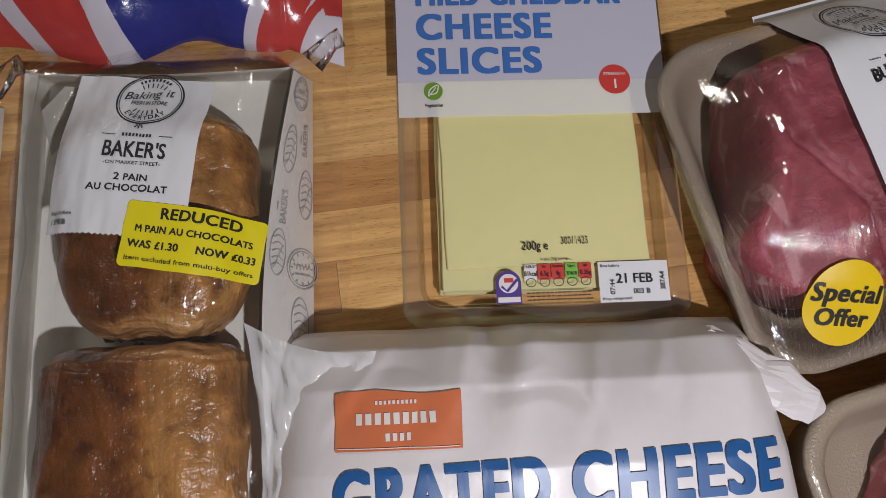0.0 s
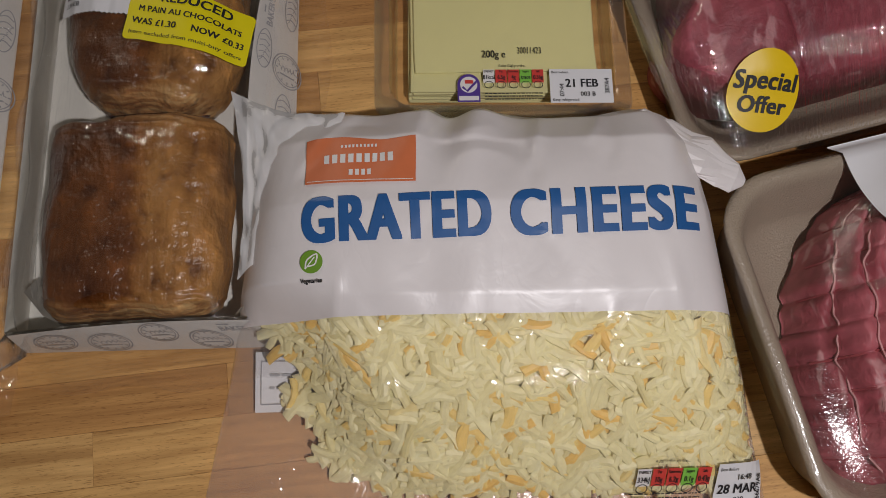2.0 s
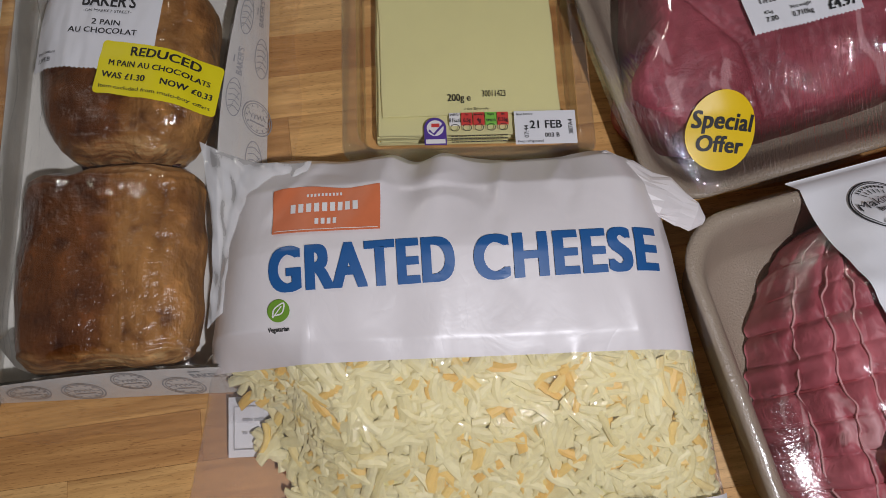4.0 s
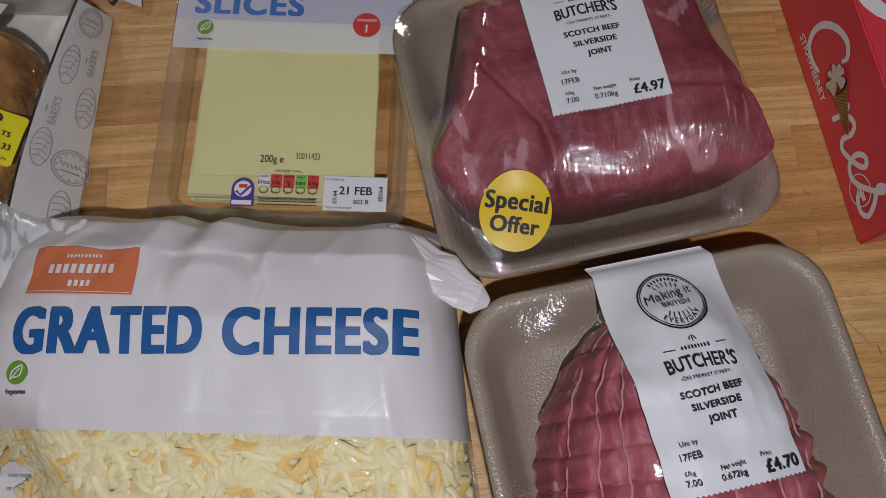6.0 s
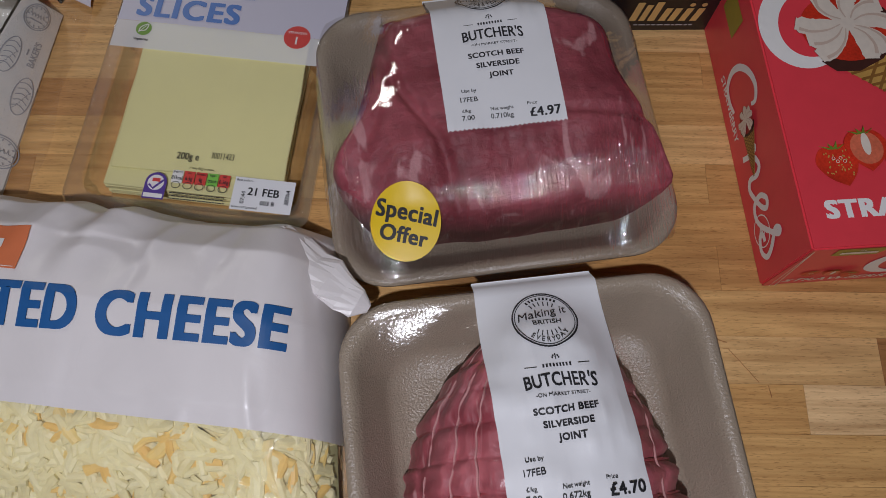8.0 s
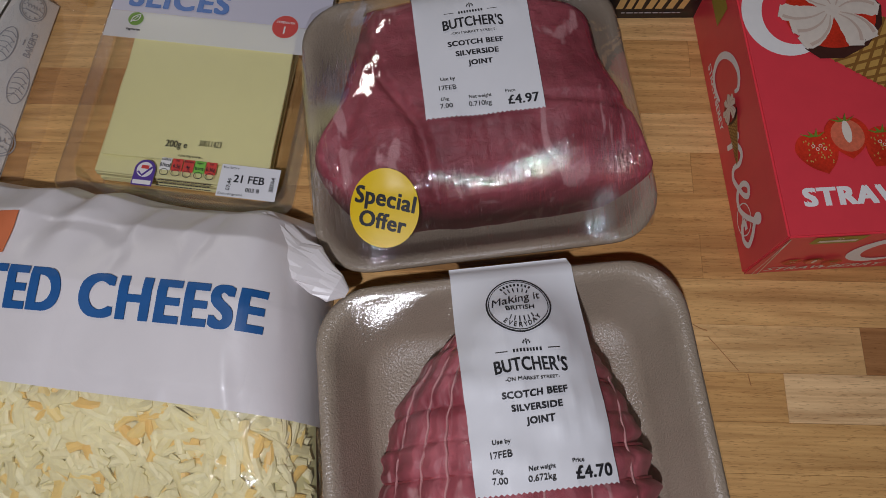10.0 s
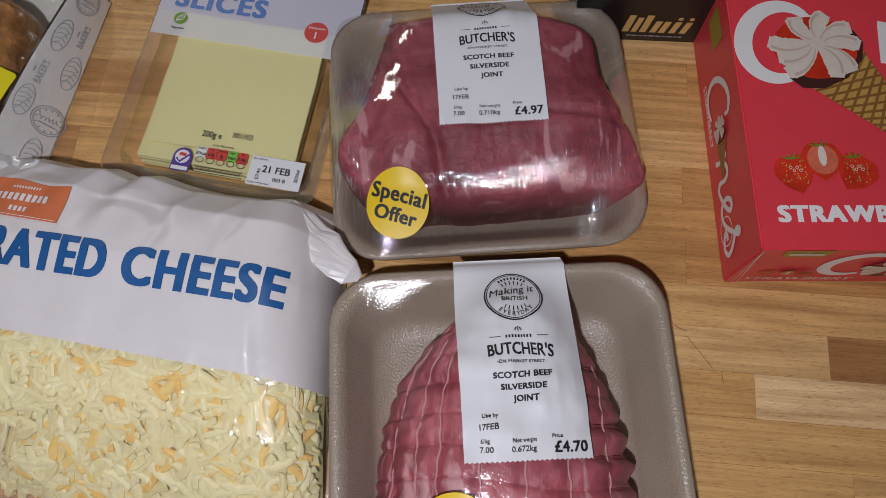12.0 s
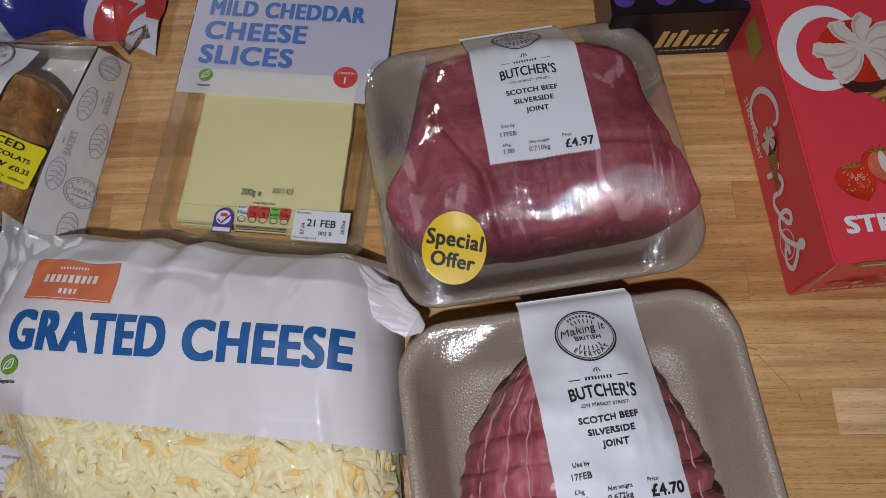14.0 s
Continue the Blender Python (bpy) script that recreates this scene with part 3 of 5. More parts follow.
def roll_mesh():
    """The tied roll as arches along its length."""
    rings = []
    for j in range(190):
        y = ROLL_Y0 + 0.0004 + (ROLL_Y1 - ROLL_Y0 - 0.0008) * j / 189
        r = roll_radius(y)
        row = []
        for k in range(81):
            d = 0.9995 * r * math.sin(math.pi / 2 * (2 * k / 80 - 1))
            x = d + roll_middle(y)
            bulge = 1 + 0.055 * (hoop_at(x, y) ** 0.3 - 0.7) + 0.07 * noise.noise(Vector((y * 150, math.copysign(1, d), 3)))
            row.append(Vector((roll_middle(y) + d * bulge, y, max(0.006, rolled_beef(x, y)))))
        row += [Vector((roll_middle(y) + r * s, y, 0.005)) for s in (0.9, -0.9)]
        rings.append(row)
    bm = loft(rings)
    bmesh.ops.recalc_face_normals(bm, faces=bm.faces[:])
    return bm


def zigzag_label(x0, y0, x1, y1, teeth=26, depth=0.0008):
    """A paper strip with a pinked lower edge."""
    low = [(x0 + (x1 - x0) * i / (2 * teeth), y0 + (depth if i % 2 else 0)) for i in range(2 * teeth + 1)]
    bm = bmesh.new()
    lower = [bm.verts.new((x, y, 0)) for x, y in low]
    upper = [bm.verts.new((x, y1, 0)) for x, _ in low]
    for i in range(2 * teeth):
        bm.faces.new((lower[i], lower[i + 1], upper[i + 1], upper[i]))
    return bm


def arc_words(body, size, x, y, r, middle, span, bold=0.02, inward=False):
    """Lettering round a circle; middle and span in degrees."""
    out, n = [], len(body)
    for i, ch in enumerate(body):
        if ch == " ":
            continue
        s = (i / (n - 1) - 0.5) * span
        a = radians(middle + (s if inward else -s))
        out.append(words(ch, size, x + r * math.cos(a), y + r * math.sin(a), "CENTER", bold, 0.9, math.degrees(a) + (90 if inward else -90)))
    return joined(*out)


def script_line(x, y, width, height, humps):
    """A handwritten line, as a looped pen stroke."""
    pts = [(x + width * (i / (humps * 8) + 0.012 * math.sin(i * math.pi / 2)), y + height * (0.35 * math.sin(i * math.pi / 4) + 0.25 * math.sin(i * 1.7))) for i in range(humps * 8 + 1)]
    return stroke(pts, height * 0.13)


def sprig(x, y, s):
    return joined(*[disc(x + dx * s, y + dy * s, 0.22 * s, 0.3 * s, 10) for dx, dy in ((0, 0.9), (-0.6, 0.6), (0.6, 0.6), (-0.9, 0.05), (0.9, 0.05), (0, 0.2))], rect(x - 0.1 * s, y - 0.6 * s, x + 0.1 * s, y))


def round_emblem(x, y, r, words_below, words_mid, hand="Making it"):
    """The stamp on the shop's labels: two rings, rays, a handwritten line and small words."""
    rays = [stroke([(x + r * 0.55 * math.cos(a), y + r * 0.48 * math.sin(a)), (x + r * 0.68 * math.cos(a), y + r * 0.66 * math.sin(a))], r * 0.035) for a in (radians(k) for k in (55, 69, 83, 97, 111, 125, -55, -69, -83, -97, -111, -125))]
    top_bars = [stroke([(x + r * 0.78 * math.cos(a), y + r * 0.78 * math.sin(a)), (x + r * 0.78 * math.cos(a - 0.08), y + r * 0.78 * math.sin(a - 0.08))], r * 0.10) for a in (radians(k) for k in range(128, 51, -9))]
    return joined(ring(x, y, r, r * 0.05), ring(x, y, r * 0.93, r * 0.025), *rays, *top_bars, words(hand, r * 0.3, x - r * 0.08, y + r * 0.02, "CENTER", 0.0, 1.0, 8, 0, 0.3),
                  words(words_mid, r * 0.14, x, y - r * 0.24, "CENTER", 0.02, 1.0, 0, min(1.35, 0.16 * len(words_mid)) * r * 0.8), arc_words(words_below, r * 0.16, x, y, r * 0.86, -90, 84, 0.02, True))


def arched(bm, x, rise, half):
    for v in bm.verts:
        v.co.y += rise * (1 - ((v.co.x - x) / half) ** 2)
    return bm


def butcher_print(price, weight, w=0.058):
    """The lettering of a meat label; origin at the middle of its lower edge."""
    return joined(
        round_emblem(0.0, 0.0797, 0.0137, "EVERYDAY", "BRITISH"),
        sprig(0, 0.0607, 0.0016), *[rect(-0.0062 + 0.00142 * i, 0.0568, -0.0062 + 0.00142 * i + 0.0008, 0.0582) for i in range(9)], rect(-0.0135, 0.0574, -0.0085, 0.0577), rect(0.0085, 0.0574, 0.0135, 0.0577),
        arched(words("BUTCHER'S", 0.0058, 0, 0.0474, "CENTER", 0.03, 0.80, 0, 0.0300), 0, 0.0012, 0.015), words("-ON MARKET STREET-", 0.0014, 0, 0.0444, "CENTER", 0.01, 1.15),
        words("SCOTCH BEEF", 0.0027, 0, 0.0378, "CENTER", 0.07, 1.05), words("SILVERSIDE", 0.0027, 0, 0.0322, "CENTER", 0.07, 1.05), words("JOINT", 0.0027, 0.001, 0.0266, "CENTER", 0.07, 1.05),
        words("Use by", 0.0018, -0.0200, 0.0195, "LEFT", 0.02), words("17FEB", 0.0025, -0.0218, 0.0144, "LEFT", 0.02),
        words("£/kg", 0.0017, -0.0212, 0.0087, "LEFT", 0.02), words("7.00", 0.0025, -0.0218, 0.0045, "LEFT", 0.02),
        words("Net weight", 0.0017, -0.0075, 0.0087, "LEFT", 0.02), words(weight, 0.0025, -0.0080, 0.0045, "LEFT", 0.02),
        words("Price", 0.0017, 0.0105, 0.0097, "LEFT", 0.02), words(price, 0.0046, 0.0110, 0.0034, "LEFT", 0.05))


def beef_pack(m, meat_fn, meat_mat, price, weight, label_at, sticker_at, label, rolled, high):
    pack = thing("beef_pack", m, label, "raw beef", "beef packs")
    part("tray", tray_mesh(TRAY_X, TRAY_Y, high), FOAM, pack, "brown foam tray with a rounded rim", True)
    part("beef_joint", roll_mesh() if rolled else slab_mesh(meat_fn), meat_mat, pack, "tied rolled raw beef joint" if rolled else "deep red raw beef joint", True)
    if rolled:
        for k in range(-5, 5):
            pts = []
            for i in range(-20, 21):
                y = HOOP * k
                x = roll_middle(y) + roll_radius(y) * 0.98 * i / 20
                y -= 0.10 * x + 0.0016 * math.sin(x * 70)
                pts.append((x, y, rolled_beef(x, y) + 0.0001))
            pts = [p for p in pts if p[2] > 0.008]
            if len(pts) > 3:
                part("string", tube(pts, 0.0006, 5), HOOP_STRING, pack)
        for lane, flank in ((-0.84, 1), (-0.66, 1), (-0.50, 1), (-0.014, 0), (0.0065, 0), (0.027, 0), (0.047, 0)):
            pts = []
            for k in range(90):
                y = ROLL_Y0 + 0.010 + (ROLL_Y1 - ROLL_Y0 - 0.020) * k / 89
                d = lane * roll_radius(y) if flank else lane
                if abs(d) > 0.93 * roll_radius(y):
                    continue
                x = roll_middle(y) + d + 0.0003 * math.sin(k * 0.8 + lane * 9) + 0.0012 * noise.noise(Vector((y * 60, lane * 50, 0)))
                pts.append((x, y, rolled_beef(x, y) + 0.0010))
            part("string", tube(pts, 0.0006, 5), STRING, pack)

    def under(x, y):
        ex, ey = max(0, abs(x) - (TRAY_X - 0.022)), max(0, abs(y) - (TRAY_Y - 0.022))
        out = math.hypot(ex, ey) - 0.022
        if out > -0.005:
            return high + 0.0012 - max(0, out) * 3.0
        return max(0.004, meat_fn(x, y) + (0.0034 if rolled else 0.0020))
    film = Field(-TRAY_X - 0.003, -TRAY_Y - 0.003, TRAY_X + 0.003, TRAY_Y + 0.003, 88, under).tighten(500, 0.00002 if rolled else 0.0)

    def film_at(u, v):
        hx, hy = TRAY_X + 0.0022, TRAY_Y + 0.0022
        a, b = 2 * u - 1, 2 * v - 1
        # the square sheet is drawn in to the tray's round corners
        s = 1 - 0.105 * (a * a * b * b) ** 1.5
        x, y = hx * a * s, hy * b * s
        return Vector((x, y, film(x, y)))
    wrap = part("film", sheet(90, 90, film_at), SMOOTH_WRAP if rolled else PLEATED_WRAP, pack, "clear cling film stretched over the tray", True)
    wrap.visible_shadow = False
    surface = on_field(film, *label_at)
    paper = part("label", laid(zigzag_label(-0.029, 0, 0.029, 0.106), surface, 0.0013, 0.003), PAPER, pack, "white printed price label strip", True)
    part("lettering", laid(butcher_print(price, weight), surface, 0.0021, 0.003), INK, paper)
    spot = on_field(film, *sticker_at)
    sticker = part("sticker", laid(disc(0, 0, 0.0168), spot, 0.0012, 0.003), OFFER_YELLOW, pack, "round yellow offer sticker", True)
    part("lettering", laid(joined(words("Special", 0.0066, 0, 0.0012, "CENTER", 0.065, 1.0, 0, 0.0285), words("Offer", 0.0066, 0, -0.0084, "CENTER", 0.065, 1.0, 0, 0.0225)), spot, 0.0016, 0.004), INK, sticker)
    return pack


beef_pack(pose(0.2550, 0.2045, 0, 0, 0, 20.5), slab_of_beef, MEAT, "£4.97", "0.710kg", (0.0036, -0.0184, 0), (-0.0507, -0.0540, -19), "raw beef joint in a film-wrapped brown foam tray, yellow sticker", False, 0.031)
beef_pack(pose(0.3127, 0.0427, 0, 0, 0, 19.5), rolled_beef, MEAT_ROLLED, "£4.70", "0.672kg", (0.0068, -0.0203, 0), (-0.028, -0.0482, -19), "string-tied rolled beef joint in a film-wrapped brown foam tray", True, 0.040)

# ---- cheese slices ----
CH_W, CH_L, CH_Z = 0.131, 0.205, 0.0165
cheese_pack = thing("cheese_slice_pack", pose(0.043, 0.116, 0, 0, 0, 6.2), "clear plastic pack of pale yellow cheese slices with printed lid", "cheese")


def at_centre(points, z, d=0.0):
    return [Vector((CH_W / 2 + x, CH_L / 2 + y, z)) for x, y in points]


steps = [(-0.012, 0.0006, 0.008), (-0.0095, 0.003, 0.009), (-0.0080, CH_Z - 0.002, 0.010), (-0.0070, CH_Z - 0.0006, 0.011), (0.0, CH_Z - 0.0006, 0.009), (0.0, CH_Z, 0.009)]
shell = part("tray", loft([at_centre(rounded(CH_W / 2 + d, CH_L / 2 + d, r, 5), z) for d, z, r in steps], True, False), TRAY_PLASTIC, cheese_pack, "clear rigid plastic tray", True)
shell.visible_shadow = False
rim_bm = bmesh.new()
outer = [rim_bm.verts.new(p) for p in at_centre(rounded(CH_W / 2 + 0.0004, CH_L / 2 + 0.0004, 0.009, 5), CH_Z + 0.0001)]
inner_ring = [rim_bm.verts.new(p) for p in at_centre(rounded(CH_W / 2 - 0.0075, CH_L / 2 - 0.0075, 0.011, 5), CH_Z + 0.0001)]
lip = [rim_bm.verts.new(p) for p in at_centre(rounded(CH_W / 2 + 0.0004, CH_L / 2 + 0.0004, 0.009, 5), CH_Z - 0.0022)]
for i in range(len(outer)):
    k = (i + 1) % len(outer)
    rim_bm.faces.new((outer[i], outer[k], inner_ring[k], inner_ring[i]))
    rim_bm.faces.new((lip[i], lip[k], outer[k], outer[i]))
flange = part("flange", rim_bm, FLANGE_PLASTIC, cheese_pack, "ribbed clear sealing rim")
flange.visible_shadow = False
rng = random.Random(4)
for k in range(8):
    cx, cy = 0.0650 + rng.uniform(-0.0008, 0.0008), 0.0620 + rng.uniform(-0.0004, 0.0004)
    if k == 7:
        cx, cy = 0.0668, 0.0725
    slice_bm = box(-0.047, -0.0465, 0, 0.047, 0.0465, 0.0018, 0.0004, 1)
    bmesh.ops.subdivide_edges(slice_bm, edges=[e for e in slice_bm.edges if e.calc_length() > 0.08], cuts=6, use_grid_fill=True)
    for v in slice_bm.verts:
        v.co.z += 0.0004 * noise.noise(Vector((v.co.x * 60, v.co.y * 60, k)))
        v.co.x += 0.0006 * noise.noise(Vector((v.co.y * 50, k, 0.7)))
    one = part("cheese_slice", slice_bm, CHEESE, cheese_pack)
    one.matrix_local = pose(cx, cy, 0.0010 + 0.00188 * k, 0, 0, rng.uniform(-1.2, 1.2))
lid_z = CH_Z + 0.0004
lid = part("lid_film", loft([at_centre(rounded(CH_W / 2 - 0.0005, CH_L / 2 - 0.0005, 0.009, 5), lid_z)], False, True), LID_FILM, cheese_pack, "clear peel-off lid film")
lid.visible_shadow = False
top = on_plane(pose(0, 0, lid_z))
printed = part("printed_panel", laid(flat_poly([(0.0008, 0.1165), (CH_W - 0.0008, 0.1165), (CH_W - 0.0008, CH_L - 0.009), (CH_W - 0.009, CH_L - 0.0008), (0.009, CH_L - 0.0008), (0.0008, CH_L - 0.009)]), top, 0.0003), LID_WHITE, cheese_pack, "lilac-white printed area")
edge = part("printed_edge", laid(rect(0.0008, 0.0985, CH_W - 0.0008, 0.1164), top, 0.0003), LID_EDGE, printed, "thin translucent white print")
edge.visible_shadow = False
part("lettering", laid(joined(words("MILD CHEDDAR", 0.0112, 0.0105, 0.1565, "LEFT", 0.08, 0.80, 0, 0.1), words("CHEESE", 0.0128, 0.0105, 0.1385, "LEFT", 0.08, 0.86, 0, 0.0645), words("SLICES", 0.0128, 0.0105, 0.1205, "LEFT", 0.08, 0.88, 0, 0.0585)), top, 0.0007), BRIGHT_BLUE, printed, "blue lettering")
part("logo", laid(rect(0.0225, 0.178, 0.066, 0.196), top, 0.0006), ORANGE_INK, printed, "orange brand plate")


def leaf_badge(x, y, r, f, parent, lift, step=0.0):
    badge = part("vegetarian_mark", laid(disc(x, y, r), f, lift, step), GREEN_INK, parent, "round green leaf mark")
    leaf = smooth_line([(x - 0.5 * r, y - 0.6 * r), (x - 0.35 * r, y + 0.15 * r), (x + 0.5 * r, y + 0.65 * r), (x + 0.35 * r, y - 0.2 * r), (x - 0.3 * r, y - 0.4 * r)], 5)
    part("leaf", laid(joined(stroke(leaf, r * 0.13), stroke([(x - 0.5 * r, y - 0.6 * r), (x + 0.3 * r, y + 0.4 * r)], r * 0.1)), f, lift + 0.0003, step), WHITE_INK, badge)
    part("lettering", laid(words("Vegetarian", r * 0.36, x, y - 1.75 * r, "CENTER", 0.04, 0.85), f, lift, step), INK, badge)


leaf_badge(0.0175, 0.1115, 0.0045, top, printed, 0.0006)
strength = part("strength_mark", laid(disc(0.1056, 0.1160, 0.0076), top, 0.0006), RED_INK, printed, "round red strength mark")
part("lettering", laid(joined(words("STRENGTH", 0.0015, 0.1056, 0.1180, "CENTER", 0.02, 1.0), words("1", 0.0048, 0.1056, 0.1112, "CENTER", 0.04)), top, 0.0009), WHITE_INK, strength)


def traffic_lights(f, x, y, w, values, parent, lift, step=0.0):
    """The strip of nutrition boxes: white, then red, red, green, red."""
    c = w / 5
    for k, (mat, head, value) in enumerate(zip((WHITE_INK, RED_INK, RED_INK, LIGHT_GREEN, RED_INK), ("ENERGY", "Fat", "Saturates", "Sugars", "Salt"), values)):
        cx = x + c * (k + 0.5)
        cell = part("nutrition_box", laid(joined(rect(cx - c * 0.46, y, cx + c * 0.46, y + c * 1.15)), f, lift, step), mat, parent)
        part("lettering", laid(joined(words(head, c * 0.19, cx, y + c * 0.88, "CENTER", 0.02, 0.8), words(value, c * 0.34, cx, y + c * 0.3, "CENTER", 0.03, 0.75)), f, lift + 0.0003, step), INK, cell)
    part("percentages", laid(joined(*[ring(x + c * (k + 0.5), y - c * 0.18, c * 0.36, c * 0.06, c * 0.3, 18) for k in range(5)]), f, lift, step), INK, parent)


rb = random.Random(11)
small = part("small_print", laid(joined(words("200g e", 0.0040, 0.0610, 0.0330, "CENTER", 0.015, 0.8), words("30011423", 0.0036, 0.0795, 0.0352, "CENTER", 0.0, 0.62), words("A slice (20g) provides...", 0.0013, 0.0705, 0.0278, "CENTER", 0.01, 0.8),
                                     bars(0.056, 0.0128, 0.030, 0.0006, 8, rb), bars(0.056, 0.0112, 0.030, 0.0006, 8, rb), bars(0.056, 0.0096, 0.030, 0.0006, 8, rb)), top, 0.0004), INK, cheese_pack, "small dark print on the lid film")
traffic_lights(top, 0.0550, 0.0190, 0.0315, ("81kcal", "6.5g", "4g", "trace", "0.36g"), cheese_pack, 0.0004)
mark = part("quality_mark", laid(joined(rect(0.0420, 0.0085, 0.0535, 0.0180), disc(0.04775, 0.0180, 0.00575)), top, 0.0004), PURPLE_INK, cheese_pack, "purple and white quality mark")
part("emblem", laid(joined(disc(0.04775, 0.0178, 0.0044), rect(0.0427, 0.0092, 0.0528, 0.0116)), top, 0.0007), WHITE_INK, mark)
part("emblem", laid(joined(stroke([(0.0445, 0.0165), (0.0470, 0.0142), (0.0518, 0.0195)], 0.0012)), top, 0.001), PURPLE_INK, mark)
part("emblem", laid(joined(rect(0.0458, 0.0182, 0.0500, 0.0202)), top, 0.001), RED_INK, mark)
date = part("date_label", laid(rect(0.0892, 0.0075, 0.1215, 0.0262), top, 0.0008), PAPER, cheese_pack, "white date label")
part("lettering", laid(joined(words("21 FEB", 0.0043, 0.1055, 0.0162, "CENTER", 0.04, 0.95), words("003 B", 0.0023, 0.1085, 0.0112, "CENTER", 0.03), words("Best before", 0.0013, 0.0902, 0.0237, "LEFT"), words("Keep refrigerated", 0.0013, 0.0902, 0.0085, "LEFT"),
                              words("07:44", 0.0022, 0.0962, 0.0110, "LEFT", 0.02, 1, 90), words("387A4", 0.0022, 0.1195, 0.0125, "LEFT", 0.03, 1, 90)), top, 0.0012), INK, date)

# ---- bag of grated cheese ----
bag = thing("grated_cheese_bag", pose(0.105, 0.02, 0, 0, 0, 6.4), "plastic bag of grated cheese with white printed top half", "cheese bag")
BAG_Y0, BAG_Y1 = -0.090, 0.102


def bag_half(y):
    s = (y - BAG_Y0) / (BAG_Y1 - BAG_Y0)
    return 0.132 - 0.017 * min(1, s / 0.5) - 0.012 * max(0, (s - 0.5) / 0.5)


def cheese_line(y):
    """Where the cheese begins on the left of the bag."""
    return float(np.interp(y, (-0.085, -0.0754, -0.0587, -0.0135, 0.02), (-0.02, -0.046, -0.074, -0.090, -0.098)))


# sharp creases in the film: two ends and a height
CREASES = [(-0.062, 0.022, -0.070, -0.034, 0.0014), (-0.056, -0.012, -0.041, -0.041, 0.0012), (0.074, 0.030, 0.086, -0.024, 0.0014), (0.052, 0.004, 0.046, -0.020, 0.001),
           (-0.022, 0.100, -0.034, 0.062, 0.0022), (0.030, 0.101, 0.018, 0.058, 0.0024), (0.058, 0.096, 0.044, 0.070, 0.002), (-0.052, 0.098, -0.084, 0.058, 0.002), (0.092, 0.070, 0.099, 0.020, 0.0016)]


def crease_rise(x, y):
    rise = 0.0
    for ax, ay, bx, by, h in CREASES:
        ux, uy = bx - ax, by - ay
        s = ((x - ax) * ux + (y - ay) * uy) / (ux * ux + uy * uy)
        if 0 < s < 1:
            d = abs((x - ax) * uy - (y - ay) * ux) / math.hypot(ux, uy)
            if d < 0.006:
                rise += h * math.sin(math.pi * s) * max(0.0, 1 - d / 0.006) ** 1.6
    return rise


def bag_height(x, y):
    s = (y - BAG_Y0) / (BAG_Y1 - BAG_Y0)
    spine = float(np.interp(s, (0, 0.04, 0.12, 0.3, 0.5, 0.7, 0.86, 0.94, 0.98, 1), (0.004, 0.007, 0.021, 0.045, 0.058, 0.063, 0.058, 0.046, 0.03, 0.008)))
    a = min(1, abs(x) / bag_half(y))
    # the left lower corner holds no cheese and lies nearly flat
    full = max(0.0, min(1.0, (x - cheese_line(y) + 0.006) / 0.045))
    full = full * full * (3 - 2 * full)
    empty = (1 - full) * max(0.0, min(1.0, (0.012 - y) / 0.035))
    spine = spine * (1 - 0.80 * empty) + 0.002 * empty
    z = 0.003 + spine * max(0.0, 1 - a ** 7) ** 0.5
    back = max(0.0, (s - 0.72) / 0.28)
    z += 0.0058 * back * math.sin(x * 95 + 0.6 + 6 * noise.noise(Vector((x * 14, y * 9, 3)))) * (1 - a ** 4)
    z += 0.0016 * noise.noise(Vector((x * 42, y * 24, 1.0))) + 0.003 * noise.noise(Vector((x * 15, y * 15, 7.0))) * (1 - a)
    crease = abs(noise.noise(Vector((x * 26 + y * 9, y * 20 - x * 6, 12.0))))
    z -= 0.0024 * max(0, 1 - crease * 6) * (1 - a) * float(np.interp(s, (0.36, 0.46, 0.7, 0.82), (0.45, 0.12, 0.12, 1.0)))
    return max(0.0025, z + crease_rise(x, y) * (1 - a ** 4))


def bag_point(x, y):
    return Vector((x, y, bag_height(x, y)))


def bag_patch(s0, s1, lift, nu=150, nv=90):
    def f(u, v):
        y = BAG_Y0 + (BAG_Y1 - BAG_Y0) * (s0 + (s1 - s0) * v)
        a = 2 * u - 1
        x = bag_half(y) * math.sin(a * math.pi / 2) * (1.0 if abs(a) < 1 else 1.0)
        return Vector((x, y, bag_height(x, y) + lift))
    return sheet(nu, nv, f)


PRINT_S = 0.455
clear = part("clear_film", bag_patch(0, PRINT_S, 0.0, 170, 80), BAG_FILM, bag, "clear crinkled plastic window", True)
clear.visible_shadow = False
white = part("white_film", bag_patch(PRINT_S, 1, 0.0002, 170, 100), BAG_WHITE, bag, "white printed plastic film", True)
back = part("back_film", sheet(24, 24, lambda u, v: Vector((bag_half(BAG_Y0 + (BAG_Y1 - BAG_Y0) * v) * (2 * u - 1), BAG_Y0 + (BAG_Y1 - BAG_Y0) * v, 0.0015))), BACK_FILM, bag, "clear back film")
back.visible_shadow = False
